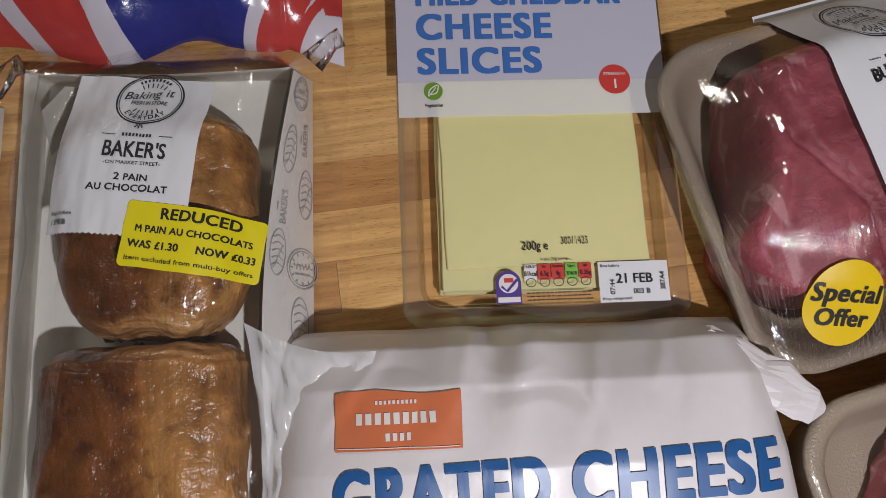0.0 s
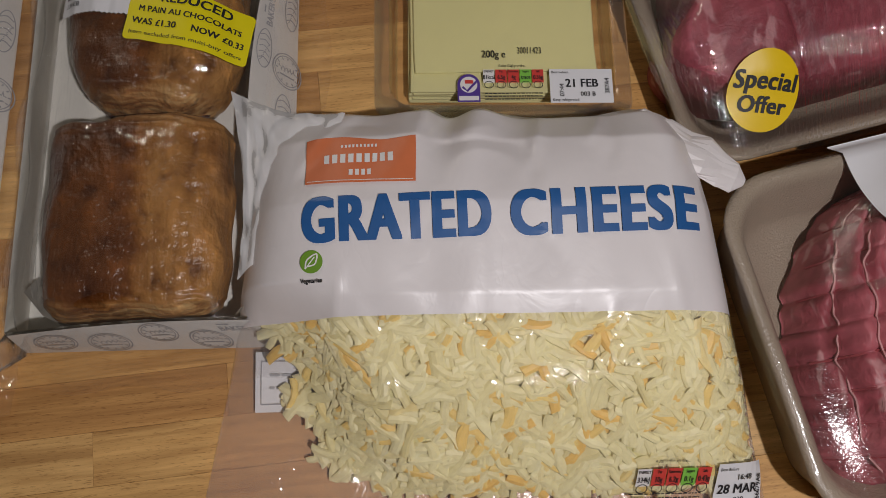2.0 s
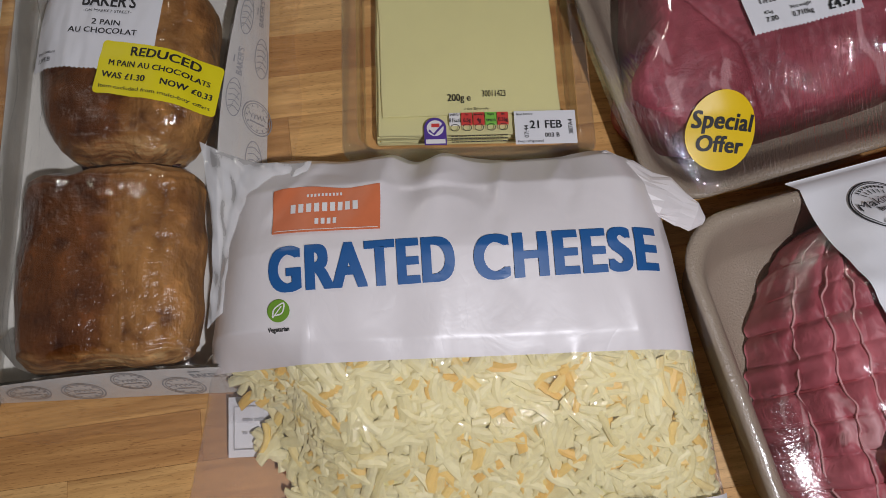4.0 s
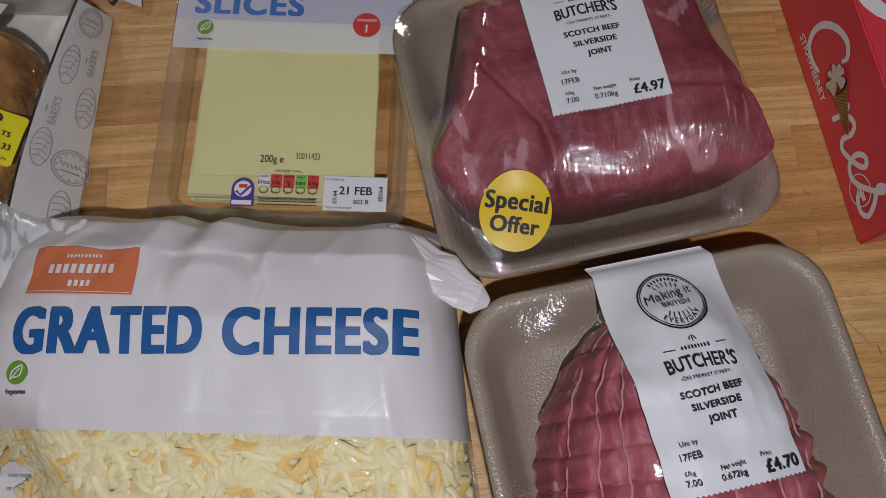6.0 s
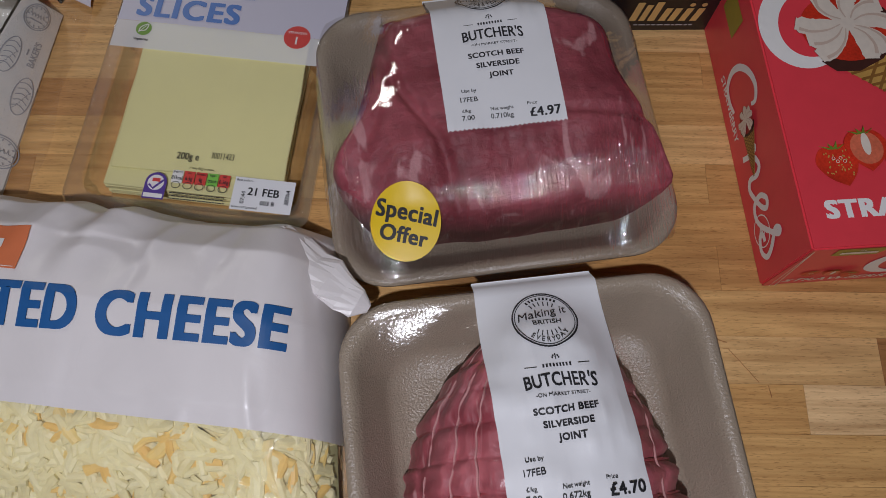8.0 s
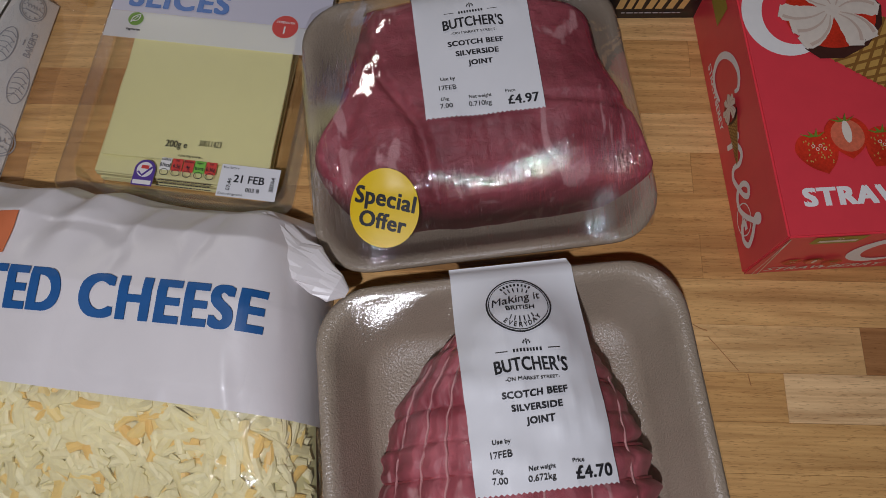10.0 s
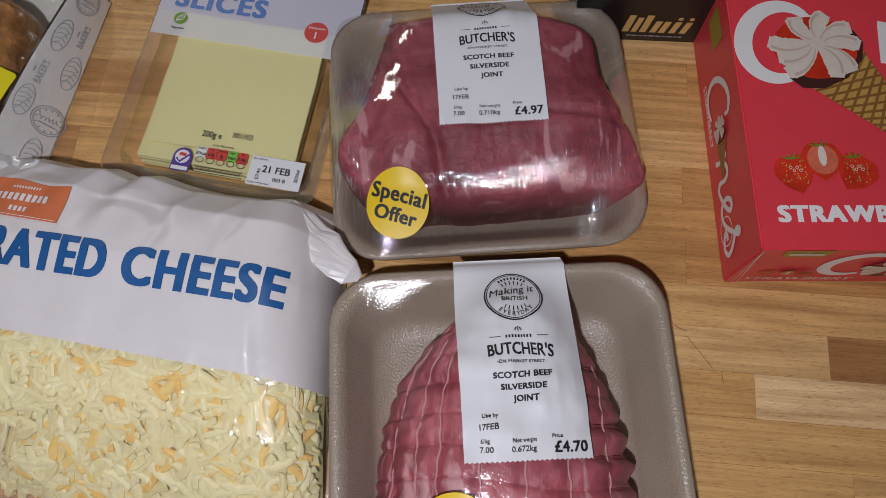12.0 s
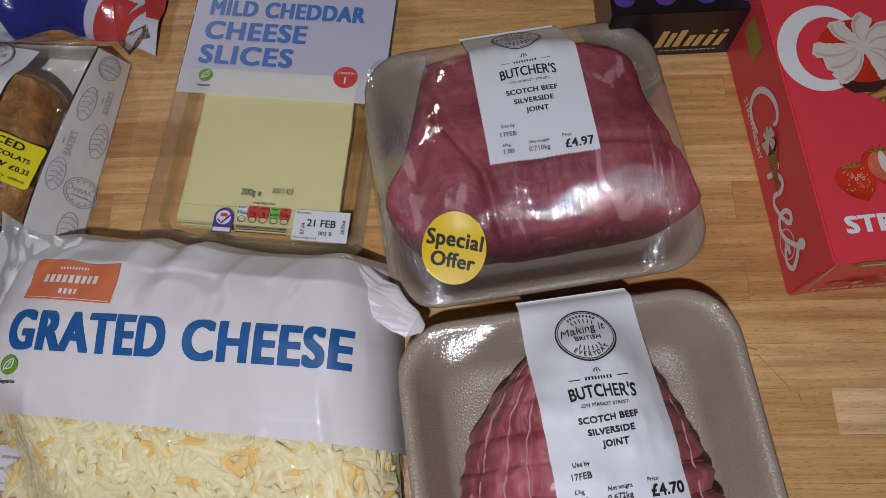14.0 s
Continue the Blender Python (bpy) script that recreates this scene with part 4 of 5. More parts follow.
# folded-over upper corners of the bag
def pouch(points, radii, flat):
    rings = []
    for i, p in enumerate(points):
        d = (Vector(points[min(i + 1, len(points) - 1)]) - Vector(points[max(0, i - 1)])).normalized()
        side = d.cross(Vector((0, 0, 1))).normalized()
        up = side.cross(d)
        rings.append([Vector(p) + (side * math.cos(a) + up * math.sin(a) * flat) * radii[i] * (1 + 0.16 * math.sin(3 * a + i * 1.3) + 0.28 * noise.noise(Vector((math.cos(a) * 2.2, math.sin(a) * 2.2, i * 1.1)))) for a in (2 * math.pi * k / 22 for k in range(22))])
    bm = loft(rings)
    bmesh.ops.recalc_face_normals(bm, faces=bm.faces[:])
    return bm


part("corner_fold", pouch([(0.064, 0.083, 0.036), (0.074, 0.081, 0.040), (0.084, 0.077, 0.043), (0.093, 0.072, 0.0445), (0.101, 0.068, 0.0445), (0.109, 0.064, 0.0435), (0.116, 0.061, 0.042), (0.1215, 0.059, 0.040)], [0.011, 0.0145, 0.0140, 0.0115, 0.0105, 0.0078, 0.0066, 0.0022], 0.42), BAG_WHITE, bag, "white twisted bag corner")
fold_a, fold_b, fold_c, fold_d = Vector((-0.1150, 0.1040, 0.046)), Vector((-0.062, 0.0900, 0.052)), Vector((-0.1090, 0.016, 0.044)), Vector((-0.078, 0.045, 0.054))


def fold_point(u, v):
    p = (fold_a * (1 - u) + fold_b * u) * (1 - v) + (fold_c * (1 - u) + fold_d * u) * v
    p = p + Vector((0.004 * math.sin(math.pi * v) * (1 - u), -0.005 * math.sin(math.pi * u) * (1 - v), 0.0028 * noise.noise(Vector((u * 5, v * 6, 2))) + 0.0015 * noise.noise(Vector((u * 14, v * 9, 5)))))
    return p


clear_fold = part("corner_fold", sheet(30, 40, fold_point), MILKY_FILM, bag, "milky crumpled bag corner", True)
clear_fold.visible_shadow = False
seal = part("seal", sheet(90, 3, lambda u, v: Vector((0.13 * (2 * u - 1), BAG_Y0 - 0.012 * v, 0.003 + 0.0012 * math.sin(u * 190) * v + 0.001))), BAG_FILM, bag, "crimped clear end seal", True)
seal.visible_shadow = False

# shreds lie under the film, all over the part of the bag that holds cheese
rng = random.Random(21)


def shred_edge(x, y):
    """True where the bag holds cheese."""
    if abs(x) > bag_half(y) - 0.0085:
        return False
    line = cheese_line(y) - 0.003 + 0.013 * noise.noise(Vector((y * 70, 3, 0)))
    return x > line and y > BAG_Y0 + 0.013 + 0.003 * noise.noise(Vector((x * 60, 9, 0)))


verts, faces = [], []
made = 0
while made < 1500:
    y = rng.uniform(BAG_Y0 + 0.006, 0.004)
    x = rng.uniform(-1, 1) * (bag_half(y) - 0.005)
    if not shred_edge(x, y):
        continue
    made += 1
    # a heap of loose shreds: the later ones lie higher, each tilted its own way
    length, wide, high = rng.triangular(0.007, 0.032, 0.013), rng.uniform(0.0036, 0.0058), rng.uniform(0.0026, 0.0036)
    turn, bend, pitch, roll = rng.uniform(0, math.pi), rng.uniform(-0.5, 0.5), rng.uniform(-0.16, 0.16), rng.uniform(-0.3, 0.3)
    dx, dy = math.cos(turn), math.sin(turn)
    if x - cheese_line(y) < 0.02:
        length = min(length, 0.017)
    h0 = bag_height(x, y)
    slope = max(-0.6, min(0.6, (bag_height(x + dx * 0.005, y + dy * 0.005) - bag_height(x - dx * 0.005, y - dy * 0.005)) / 0.010))
    sink = rng.uniform(0.0050, 0.0078) if made < 500 else rng.uniform(0.0016, 0.0062)
    base, mine = len(verts), []
    for k in range(7):
        q = k / 6 - 0.5
        s = q * length
        off = bend * (s * s / length) * 1.5
        cx, cy = x + dx * s - dy * off, y + dy * s + dx * off
        lim = bag_half(cy) - 0.0040
        cx = max(-lim, min(lim, cx))
        taper = 0.84 if k in (0, 6) else 1.0
        w, h = wide * taper * rng.uniform(0.86, 1.12) / 2, high * taper * rng.uniform(0.85, 1.1) / 2
        middle = h0 - sink + s * (slope + pitch)
        for i in range(6):
            side, rise = ((1, -0.5), (0.9, 0.5), (0.35, 1), (-0.45, 1), (-0.95, 0.45), (-1, -0.6))[i]
            vx, vy = cx - dy * w * side, cy + dx * w * side
            mine.append((vx, vy, middle + h * rise + roll * w * side, bag_height(vx, vy) - 0.0005))
    # pressed down by the film where it would stand out of the bag
    press = min(0.006, max(0.0, max(z - top for _, _, z, top in mine)))
    verts += [(vx, vy, max(0.002, min(top, z - press))) for vx, vy, z, top in mine]
    for k in range(6):
        a, b = base + 6 * k, base + 6 * k + 6
        for i in range(6):
            faces.append((a + i, a + (i + 1) % 6, b + (i + 1) % 6, b + i))
    faces += [tuple(base + 5 - i for i in range(6)), tuple(base + 36 + i for i in range(6))]
shreds = bpy.data.meshes.new("cheese_shreds")
shreds.from_pydata(verts, [], faces)
shreds.materials.append(SHREDS)
shreds.polygons.foreach_set("use_smooth", [False] * len(shreds.polygons))
shred_ob = new("cheese_shreds", shreds)
shred_ob.parent = bag
tagged(shred_ob, "pale yellow and orange grated cheese shreds", kind="stuff")


def heap_point(u, v):
    y = BAG_Y0 + 0.017 + v * 0.086
    x0, x1 = max(0.008 - bag_half(y), cheese_line(y) + 0.007), bag_half(y) - 0.0028
    x = x0 + (x1 - x0) * u
    edge = min(1.0, u / 0.06, v / 0.06)
    return Vector((x, y, max(0.0025, bag_height(x, y) - 0.0056) * edge + 0.0022 * (1 - edge)))


heap_bm = sheet(90, 60, heap_point)
part("packed_cheese", heap_bm, CHEESE, bag, "packed mass of cheese under the shreds", True)
inner = part("inner_paper", sheet(2, 2, lambda u, v: Vector((-0.108 + 0.03 * u, -0.040 + 0.028 * v, 0.0045 + 0.003 * v))), PAPER, bag, "white printed back label seen through the film")
part("frame_line", laid(joined(stroke([(-0.012, -0.010), (0.012, -0.010), (0.012, 0.010), (-0.012, 0.010)], 0.0006, True), bars(-0.008, 0.003, 0.016, 0.0012, 4, random.Random(2)), bars(-0.008, -0.003, 0.016, 0.0012, 4, random.Random(3))), on_plane(pose(-0.093, -0.0265, 0.0072, 6)), 0.0), GREY_INK, inner)

plate_f = lambda x, y: bag_point(x, y)
wavy = [(-0.0775 + 0.0465 * k / 12, 0.0735 + 0.0009 * math.sin(2 * math.pi * k / 12)) for k in range(13)] + [(-0.031 - 0.0465 * k / 12, 0.0525) for k in range(13)]
plate = part("logo_plate", laid(flat_poly(wavy), plate_f, 0.0012, 0.0022), ORANGE_INK, white, "orange brand plate with small white bars", True)
part("logo", laid(joined(*[rect(-0.0695 + 0.0034 * i, 0.0618, -0.0673 + 0.0034 * i, 0.0660) for i in range(9)], *[rect(-0.0590 + 0.0026 * i, 0.0558, -0.0574 + 0.0026 * i, 0.0586) for i in range(4)], *[rect(-0.0625 + 0.0016 * i, 0.0690, -0.0616 + 0.0016 * i, 0.0704) for i in range(10)], rect(-0.0765, 0.0532, -0.032, 0.0535)), plate_f, 0.0015, 0.0025), WHITE_INK, plate)
part("lettering", laid(joined(words("GRATED", 0.0182, -0.0389, 0.0285, "CENTER", 0.075, 0.80, 1.5, 0.0766), words("CHEESE", 0.0182, 0.0492, 0.0307, "CENTER", 0.075, 0.80, 1.5, 0.0795)), plate_f, 0.0010, 0.004), BLUE_INK, white, "large blue lettering", True)
leaf_badge(-0.0742, 0.0195, 0.0047, plate_f, white, 0.0012, 0.002)
bag_label = part("date_label", laid(rect(0.1030, -0.0885, 0.1265, -0.0670), plate_f, 0.0012, 0.003), PAPER, bag, "white date label")
part("lettering", laid(joined(words("28 MAR", 0.0042, 0.1140, -0.0805, "CENTER", 0.04, 0.95), words("16:48", 0.0024, 0.1165, -0.0743, "CENTER", 0.02), words("038", 0.0023, 0.1150, -0.0847, "CENTER", 0.02), words("Best Before", 0.0013, 0.1040, -0.0700, "LEFT"),
                              words("66679A8", 0.0022, 0.1255, -0.0843, "LEFT", 0.03, 1, 90)), plate_f, 0.0016, 0.004), INK, bag_label)
traffic_lights(plate_f, 0.0655, -0.0760, 0.0345, ("334kJ", "10g", "6.2g", "0.1g", "0.43g"), bag, 0.0012, 0.004)
part("small_print", laid(joined(words("500g e", 0.0042, 0.0490, -0.0850, "CENTER", 0.02, 0.85), bars(0.0635, -0.0800, 0.033, 0.0006, 8, rb), bars(0.0635, -0.0820, 0.033, 0.0006, 8, rb), words("A 30g portion provides...", 0.0012, 0.081, -0.0653, "CENTER", 0.01, 0.9)), plate_f, 0.0012, 0.004), INK, bag)

# ---- cartons of pains au chocolat ----
WALL_H = 0.031


def pastry_mesh(hx, hy, hz, seed, taper=0.28):
    """A baked roll: a flat arch along y with layered, flaky ends."""
    rings = []
    for j in range(97):
        v = 2 * j / 96 - 1
        end = max(0.0, (abs(v) - 0.74) / 0.26)
        slim = (1 - (max(0.0, (-v - 0.25) / 0.75)) ** 2 * taper) * (1 - max(0.0, (v - 0.5) / 0.5) ** 2 * taper * 0.5)
        row = []
        for k in range(72):
            a = 2 * math.pi * k / 72
            ca, sa = math.cos(a), math.sin(a)
            x = math.copysign(abs(ca) ** 0.62, ca)
            z = math.copysign(abs(sa) ** 0.72, sa)
            w = noise.noise(Vector((x * 1.6 + seed, v * 2.2, z)))
            late = max(0.0, min(1.0, end + 0.22 * noise.noise(Vector((x * 1.5, seed * 2, v)))))
            layer = 0.035 * math.sin(late * 17 + seed + 5 * noise.noise(Vector((x * 2.2, seed, z)))) * min(1, late * 4)
            s = max(0.03, (1 - late ** 2.6) ** 0.5 * (1 + layer)) if end < 1 else 0.03
            fold = 0.06 * math.exp(-((x - 0.12) / 0.05) ** 2) - 0.035 * math.exp(-((x - 0.45) / 0.04) ** 2)
            ridge = 0.014 * noise.noise(Vector((x * 9, v * 2.0, seed))) + 0.012 * math.sin(x * 26 + 3 * w) * (x > 0.15) + 0.02 * noise.noise(Vector((x * 7, v * 8, seed + 4))) + 0.012 * noise.noise(Vector((x * 16, v * 18, seed)))
            zz = 0.5 + 0.5 * z * (1 + 0.07 * w - (fold - ridge) * (z > 0))
            row.append(Vector((hx * x * slim * (0.72 + 0.28 * s) * (1 + 0.07 * w), hy * v * (1 + 0.035 * noise.noise(Vector((x * 3, seed, z)))), 0.0022 + hz * (0.5 + (zz - 0.5) * s))))
        rings.append(row)
    bm = loft(rings)
    for vert in bm.verts:
        vert.co.z = max(0.0022, vert.co.z)
    return bm


def pastry_top(x, y, places):
    h = 0.0
    for cx, cy, hx, hy, hz in places:
        a, b = abs(x - cx) / hx, abs(y - cy) / hy
        if a < 1 and b < 1:
            h = max(h, 1.07 * hz * (1 - a ** 5) ** 0.4 * (1 - b ** 6) ** 0.4 + 0.004)
    return h


def carton_wall(p, q, in_p, in_q, bow, h, cut_p, cut_q):
    """A wall from p to q on the base, leaning in by in_p and in_q at its top, bowed in the middle."""
    p, q = Vector(p), Vector(q)
    d = (q - p).normalized()
    n = Vector((-d.y, d.x))

    def f(u, v):
        lean = (in_p + (in_q - in_p) * u + bow * math.sin(math.pi * u)) * v
        c = p + d * (v * cut_p + u * ((q - p).length - v * (cut_p + cut_q))) + n * lean
        return Vector((c.x, c.y, 0.0008 + h * v))
    return f


def bakery_emblems(f, spots, parent):
    """Line drawings of loaves and round stamps along a wall; f takes metres along and up."""
    for k, (x, y, kind, r) in enumerate(spots):
        if kind == "stamp":
            bm = joined(ring(x, y, r, r * 0.07), ring(x, y, r * 0.86, r * 0.05), script_line(x - r * 0.6, y + r * 0.1, r * 1.2, r * 0.35, 5), rect(x - r * 0.5, y - r * 0.34, x + r * 0.5, y - r * 0.24),
                        *[stroke([(x + r * 0.66 * math.cos(a), y + r * 0.66 * math.sin(a)), (x + r * 0.80 * math.cos(a), y + r * 0.80 * math.sin(a))], r * 0.08) for a in (radians(30 * i) for i in range(12))])
        elif kind == "loaf":
            bm = joined(ring(x, y, r * 0.42, r * 0.05, r, 26), *[stroke(smooth_line([(x - r * 0.3, y + r * (0.6 - 0.3 * i)), (x, y + r * (0.72 - 0.3 * i)), (x + r * 0.3, y + r * (0.55 - 0.3 * i))], 4), r * 0.05) for i in range(5)],
                        *[stroke([(x - r * 0.25 + r * 0.1 * i, y - r * 0.75 + r * 0.22 * i), (x - r * 0.1 + r * 0.1 * i, y - r * 0.55 + r * 0.22 * i)], r * 0.03) for i in range(5)])
        else:
            bm = joined(words("BAKER'S", r, x, y, "CENTER", 0.03, 0.8, 90 if kind == "word_up" else 0), rect(x - r * 1.9, y + r * 1.4, x - r * 0.4, y + r * 1.6) if kind == "word" else rect(x - r * 1.6, y - r * 0.5, x - r * 1.4, y + r * 0.5))
        part("printed_drawing", laid(bm, f, 0.0006, 0.006), GREY_INK, parent)


def bakery_carton(m, pastries, label):
    carton = thing("pastry_carton", m, label, "pastries", "bakery cartons")
    bx, by = 0.063, 0.1185
    body = part("base", box(-bx, -by, 0.0004, bx, by, 0.0012), CARD_INSIDE, carton)
    walls = {}
    for name, p, q, ip, iq, bow, cp, cq in (("right", (bx, -by), (bx, by), 0.011, 0.005, 0.011, 0.010, 0.008), ("back", (bx, by), (-bx, by), 0.008, 0.008, 0.002, 0.005, 0.004), ("left", (-bx, by), (-bx, -by), 0.004, 0.006, 0.000, 0.008, 0.005), ("front", (-bx, -by), (bx, -by), 0.005, 0.010, 0.002, 0.006, 0.011)):
        walls[name] = carton_wall(p, q, ip, iq, bow, WALL_H, cp, cq)
        inside = sheet(24, 4, walls[name])
        bmesh.ops.solidify(inside, geom=inside.faces[:], thickness=-0.0009)
        part("side_wall", inside, [CARD_INSIDE], carton, "white carton wall printed outside", True)

    def out(name, length):
        f = walls[name]

        def g(x, y):
            e = 0.001
            u, v = x / length, y / WALL_H
            p = f(u, v)
            n = (f(u + e, v) - p).cross(f(u, v + e) - p).normalized()
            return p + n * 0.0012
        return g
    rw, fw = out("right", 2 * by), out("front", 2 * bx)
    ir = part("printed_side", laid(rect(0.001, 0.001, 2 * by - 0.001, WALL_H - 0.0006), rw, 0.0, 0.006), CARD_WHITE, carton, "white printed outer wall")
    fr = part("printed_side", laid(rect(0.001, 0.001, 2 * bx - 0.001, WALL_H - 0.0006), fw, 0.0, 0.006), CARD_WHITE, carton, "white printed outer wall")

    # along the side wall the drawings stand upright for someone facing the front
    bakery_emblems(lambda x, y: rw(y, WALL_H - x), [(0.0085, 0.046, "loaf", 0.011), (0.022, 0.070, "stamp", 0.009), (0.0085, 0.093, "word_up", 0.004), (0.021, 0.114, "loaf", 0.012), (0.0225, 0.140, "stamp", 0.0095), (0.007, 0.146, "loaf", 0.011),
                                                       (0.0105, 0.168, "word_up", 0.004), (0.0235, 0.176, "loaf", 0.012), (0.009, 0.197, "loaf", 0.012), (0.0235, 0.203, "word_up", 0.004), (0.0140, 0.226, "stamp", 0.0085)], ir)
    bakery_emblems(fw, [(0.020, 0.0165, "stamp", 0.010), (0.045, 0.013, "stamp", 0.010), (0.072, 0.021, "stamp", 0.009), (0.094, 0.0125, "stamp", 0.0095), (0.112, 0.021, "word", 0.0042)], fr)
    for sx, sy in ((-1, 1), (-1, -1), (1, -1)):
        flap = bmesh.new()
        a, b, c, d = [flap.verts.new(p) for p in ((sx * (bx - 0.003), sy * (by - 0.036), 0.0015), (sx * (bx - 0.010), sy * (by - 0.024), WALL_H - 0.004), (sx * (bx - 0.020), sy * (by - 0.013), WALL_H - 0.003), (sx * (bx - 0.034), sy * (by - 0.003), 0.0015))]
        flap.faces.new((a, b, c, d))
        bmesh.ops.solidify(flap, geom=flap.faces[:], thickness=0.0007)
        part("corner_flap", flap, CARD_INSIDE, carton, "folded carton corner web")
    places = [(-0.0010, 0.0405, 0.0425, 0.050, 0.042), (-0.0045, -0.060, 0.0415, 0.0485, 0.041)]
    if pastries:
        for k, (cx, cy, hx, hy, hz) in enumerate(places):
            roll = part("pain_au_chocolat", pastry_mesh(hx, hy, hz, 1.7 + 3.1 * k, 0.45 if k == 0 else 0.06), PASTRY, carton, "glossy golden-brown baked pastry roll", True)
            roll.matrix_local = pose(cx, cy, 0, 0, 0, -2 + 3 * k)
            for i in range(6):
                r2 = random.Random(60 + i + 10 * k)
                chip = bmesh.new()
                bmesh.ops.create_icosphere(chip, subdivisions=1, radius=0.0028)
                for v in chip.verts:
                    v.co = Vector((v.co.x * r2.uniform(0.8, 1.9), v.co.y * 0.8, v.co.z * 0.8)) * (1 + 0.3 * noise.noise(v.co * 900 + Vector((i, k, 0))))
                ob = part("chocolate_piece", chip, CHOCOLATE, roll, "dark chocolate at the pastry's end")
                ob.matrix_local = pose(r2.uniform(-0.6, 0.7) * hx, (-0.955 if k == 0 else 0.965) * hy, r2.uniform(0.3, 0.55) * hz, 0, 0, r2.uniform(0, 90))

    def under(x, y):
        if abs(x) > bx + 0.004 or abs(y) > by + 0.004:
            return 0.0015
        edge = max(abs(x) - (bx - 0.012), abs(y) - (by - 0.010))
        wall_h = WALL_H + 0.001 if -0.004 < edge < 0.004 else (0.001 if edge < 0 else 0.012)
        return max(wall_h, pastry_top(x, y, places) + 0.0012)
    film = Field(-0.078, -0.140, 0.082, 0.140, 110, under).tighten(260, 0.00001)
    for i in range(111):
        for j in range(111):
            film.h[j, i] += 0.0010 * noise.noise(Vector((i * 0.16, j * 0.07, 5))) + 0.0006 * noise.noise(Vector((i * 0.4, j * 0.4, 8)))
    wrap = part("cellophane", sheet(120, 150, lambda u, v: Vector((-0.076 + 0.156 * u + 0.002 * math.sin(v * 23), -0.138 + 0.276 * v + 0.002 * math.sin(u * 19), film(-0.076 + 0.156 * u, -0.138 + 0.276 * v)))), CELLOPHANE, carton, "loose clear cellophane bag round the carton", True)
    wrap.visible_shadow = False
    for pts, radii in (([(0.066, 0.120, 0.016), (0.071, 0.125, 0.018), (0.075, 0.129, 0.020), (0.080, 0.131, 0.021)], [0.006, 0.005, 0.0042, 0.005]), ([(-0.062, -0.116, 0.010), (-0.068, -0.121, 0.009), (-0.075, -0.125, 0.007), (-0.082, -0.127, 0.006)], [0.007, 0.006, 0.0045, 0.0055])):
        end = part("cellophane_end", pouch(pts, radii, 0.6), CELLOPHANE, carton, "gathered clear film end", True)
        end.visible_shadow = False
    return carton, film


carton, film = bakery_carton(pose(-0.062, 0.112, 0, 0, 0, 6.5), True, "open carton of two pains au chocolat in clear cellophane, reduced sticker")
spot = on_field(film, -0.0118, 0.0306, -6.0)
paper = part("label", laid(zigzag_label(-0.0295, 0, 0.0295, 0.0745), spot, 0.0008, 0.004), PAPER, carton, "white bakery label", True)
part("lettering", laid(joined(round_emblem(0.0045, 0.0625, 0.0140, "EVERYDAY", "FRESH IN STORE", "Baking it"), sprig(0.0045, 0.0465, 0.0016), *[rect(-0.0010 + 0.00137 * i, 0.0420, -0.0010 + 0.00137 * i + 0.0008, 0.0434) for i in range(9)], rect(-0.0095, 0.0425, -0.004, 0.0428), rect(0.014, 0.0425, 0.0195, 0.0428),
                              words("BAKER'S", 0.0066, 0.0050, 0.0330, "CENTER", 0.03, 0.74), words("-ON MARKET STREET-", 0.0014, 0.0050, 0.0298, "CENTER", 0.01, 1.15), words("2 PAIN", 0.0028, 0.0055, 0.0230, "CENTER", 0.04, 1.1), words("AU CHOCOLAT", 0.0028, 0.0045, 0.0185, "CENTER", 0.04, 1.1),
                              words("Best before", 0.0015, -0.0265, 0.0080, "LEFT", 0.02), words("13FEB", 0.0022, -0.0265, 0.0040, "LEFT", 0.02)), spot, 0.0012, 0.005), INK, paper)
spot = on_field(film, 0.0200, 0.0275, -9.0)
tag = part("sticker", laid(flat_poly(rounded(0.0265, 0.0135, 0.002, 4)), spot, 0.0014, 0.003), YELLOW, carton, "bright yellow reduced-price sticker", True)
part("lettering", laid(joined(words("REDUCED", 0.0044, 0.002, 0.0070, "CENTER", 0.05, 0.95, 0, 0.0290), words("M PAIN AU CHOCOLATS", 0.0028, 0.0, 0.0010, "CENTER", 0.05, 1.0, 0, 0.0435), words("WAS £1.30", 0.0030, -0.0235, -0.0055, "LEFT", 0.05, 0.95, 0, 0.0200), words("NOW £0.33", 0.0030, 0.0030, -0.0055, "LEFT", 0.05, 0.95, 0, 0.0205),
                              words("Item excluded from multi-buy offers", 0.0018, 0.0, -0.0108, "CENTER", 0.015, 1.1, 0, 0.0475)), spot, 0.0018, 0.005), INK, tag)
second, _ = bakery_carton(pose(-0.207, 0.085, 0, 0, 0, 6.5), False, "second white bakery carton in crumpled clear cellophane")

# ---- carton of strawberry ice-cream cones ----
CO_W, CO_L, CO_H = 0.130, 0.205, 0.0575
cones = thing("ice_cream_carton", pose(0.413, 0.160, 0, 0, 0, 16.5), "glossy red carton of strawberry ice-cream cones lying flat", "ice cream")
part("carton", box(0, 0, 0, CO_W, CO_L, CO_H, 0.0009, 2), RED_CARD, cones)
ctop, cleft, cfront = on_plane(pose(0, 0, CO_H)), on_plane(Matrix(((0, 0, -1, 0), (0, 1, 0, 0), (1, 0, 0, 0), (0, 0, 0, 1)))), on_plane(pose(0, 0, 0, 90))


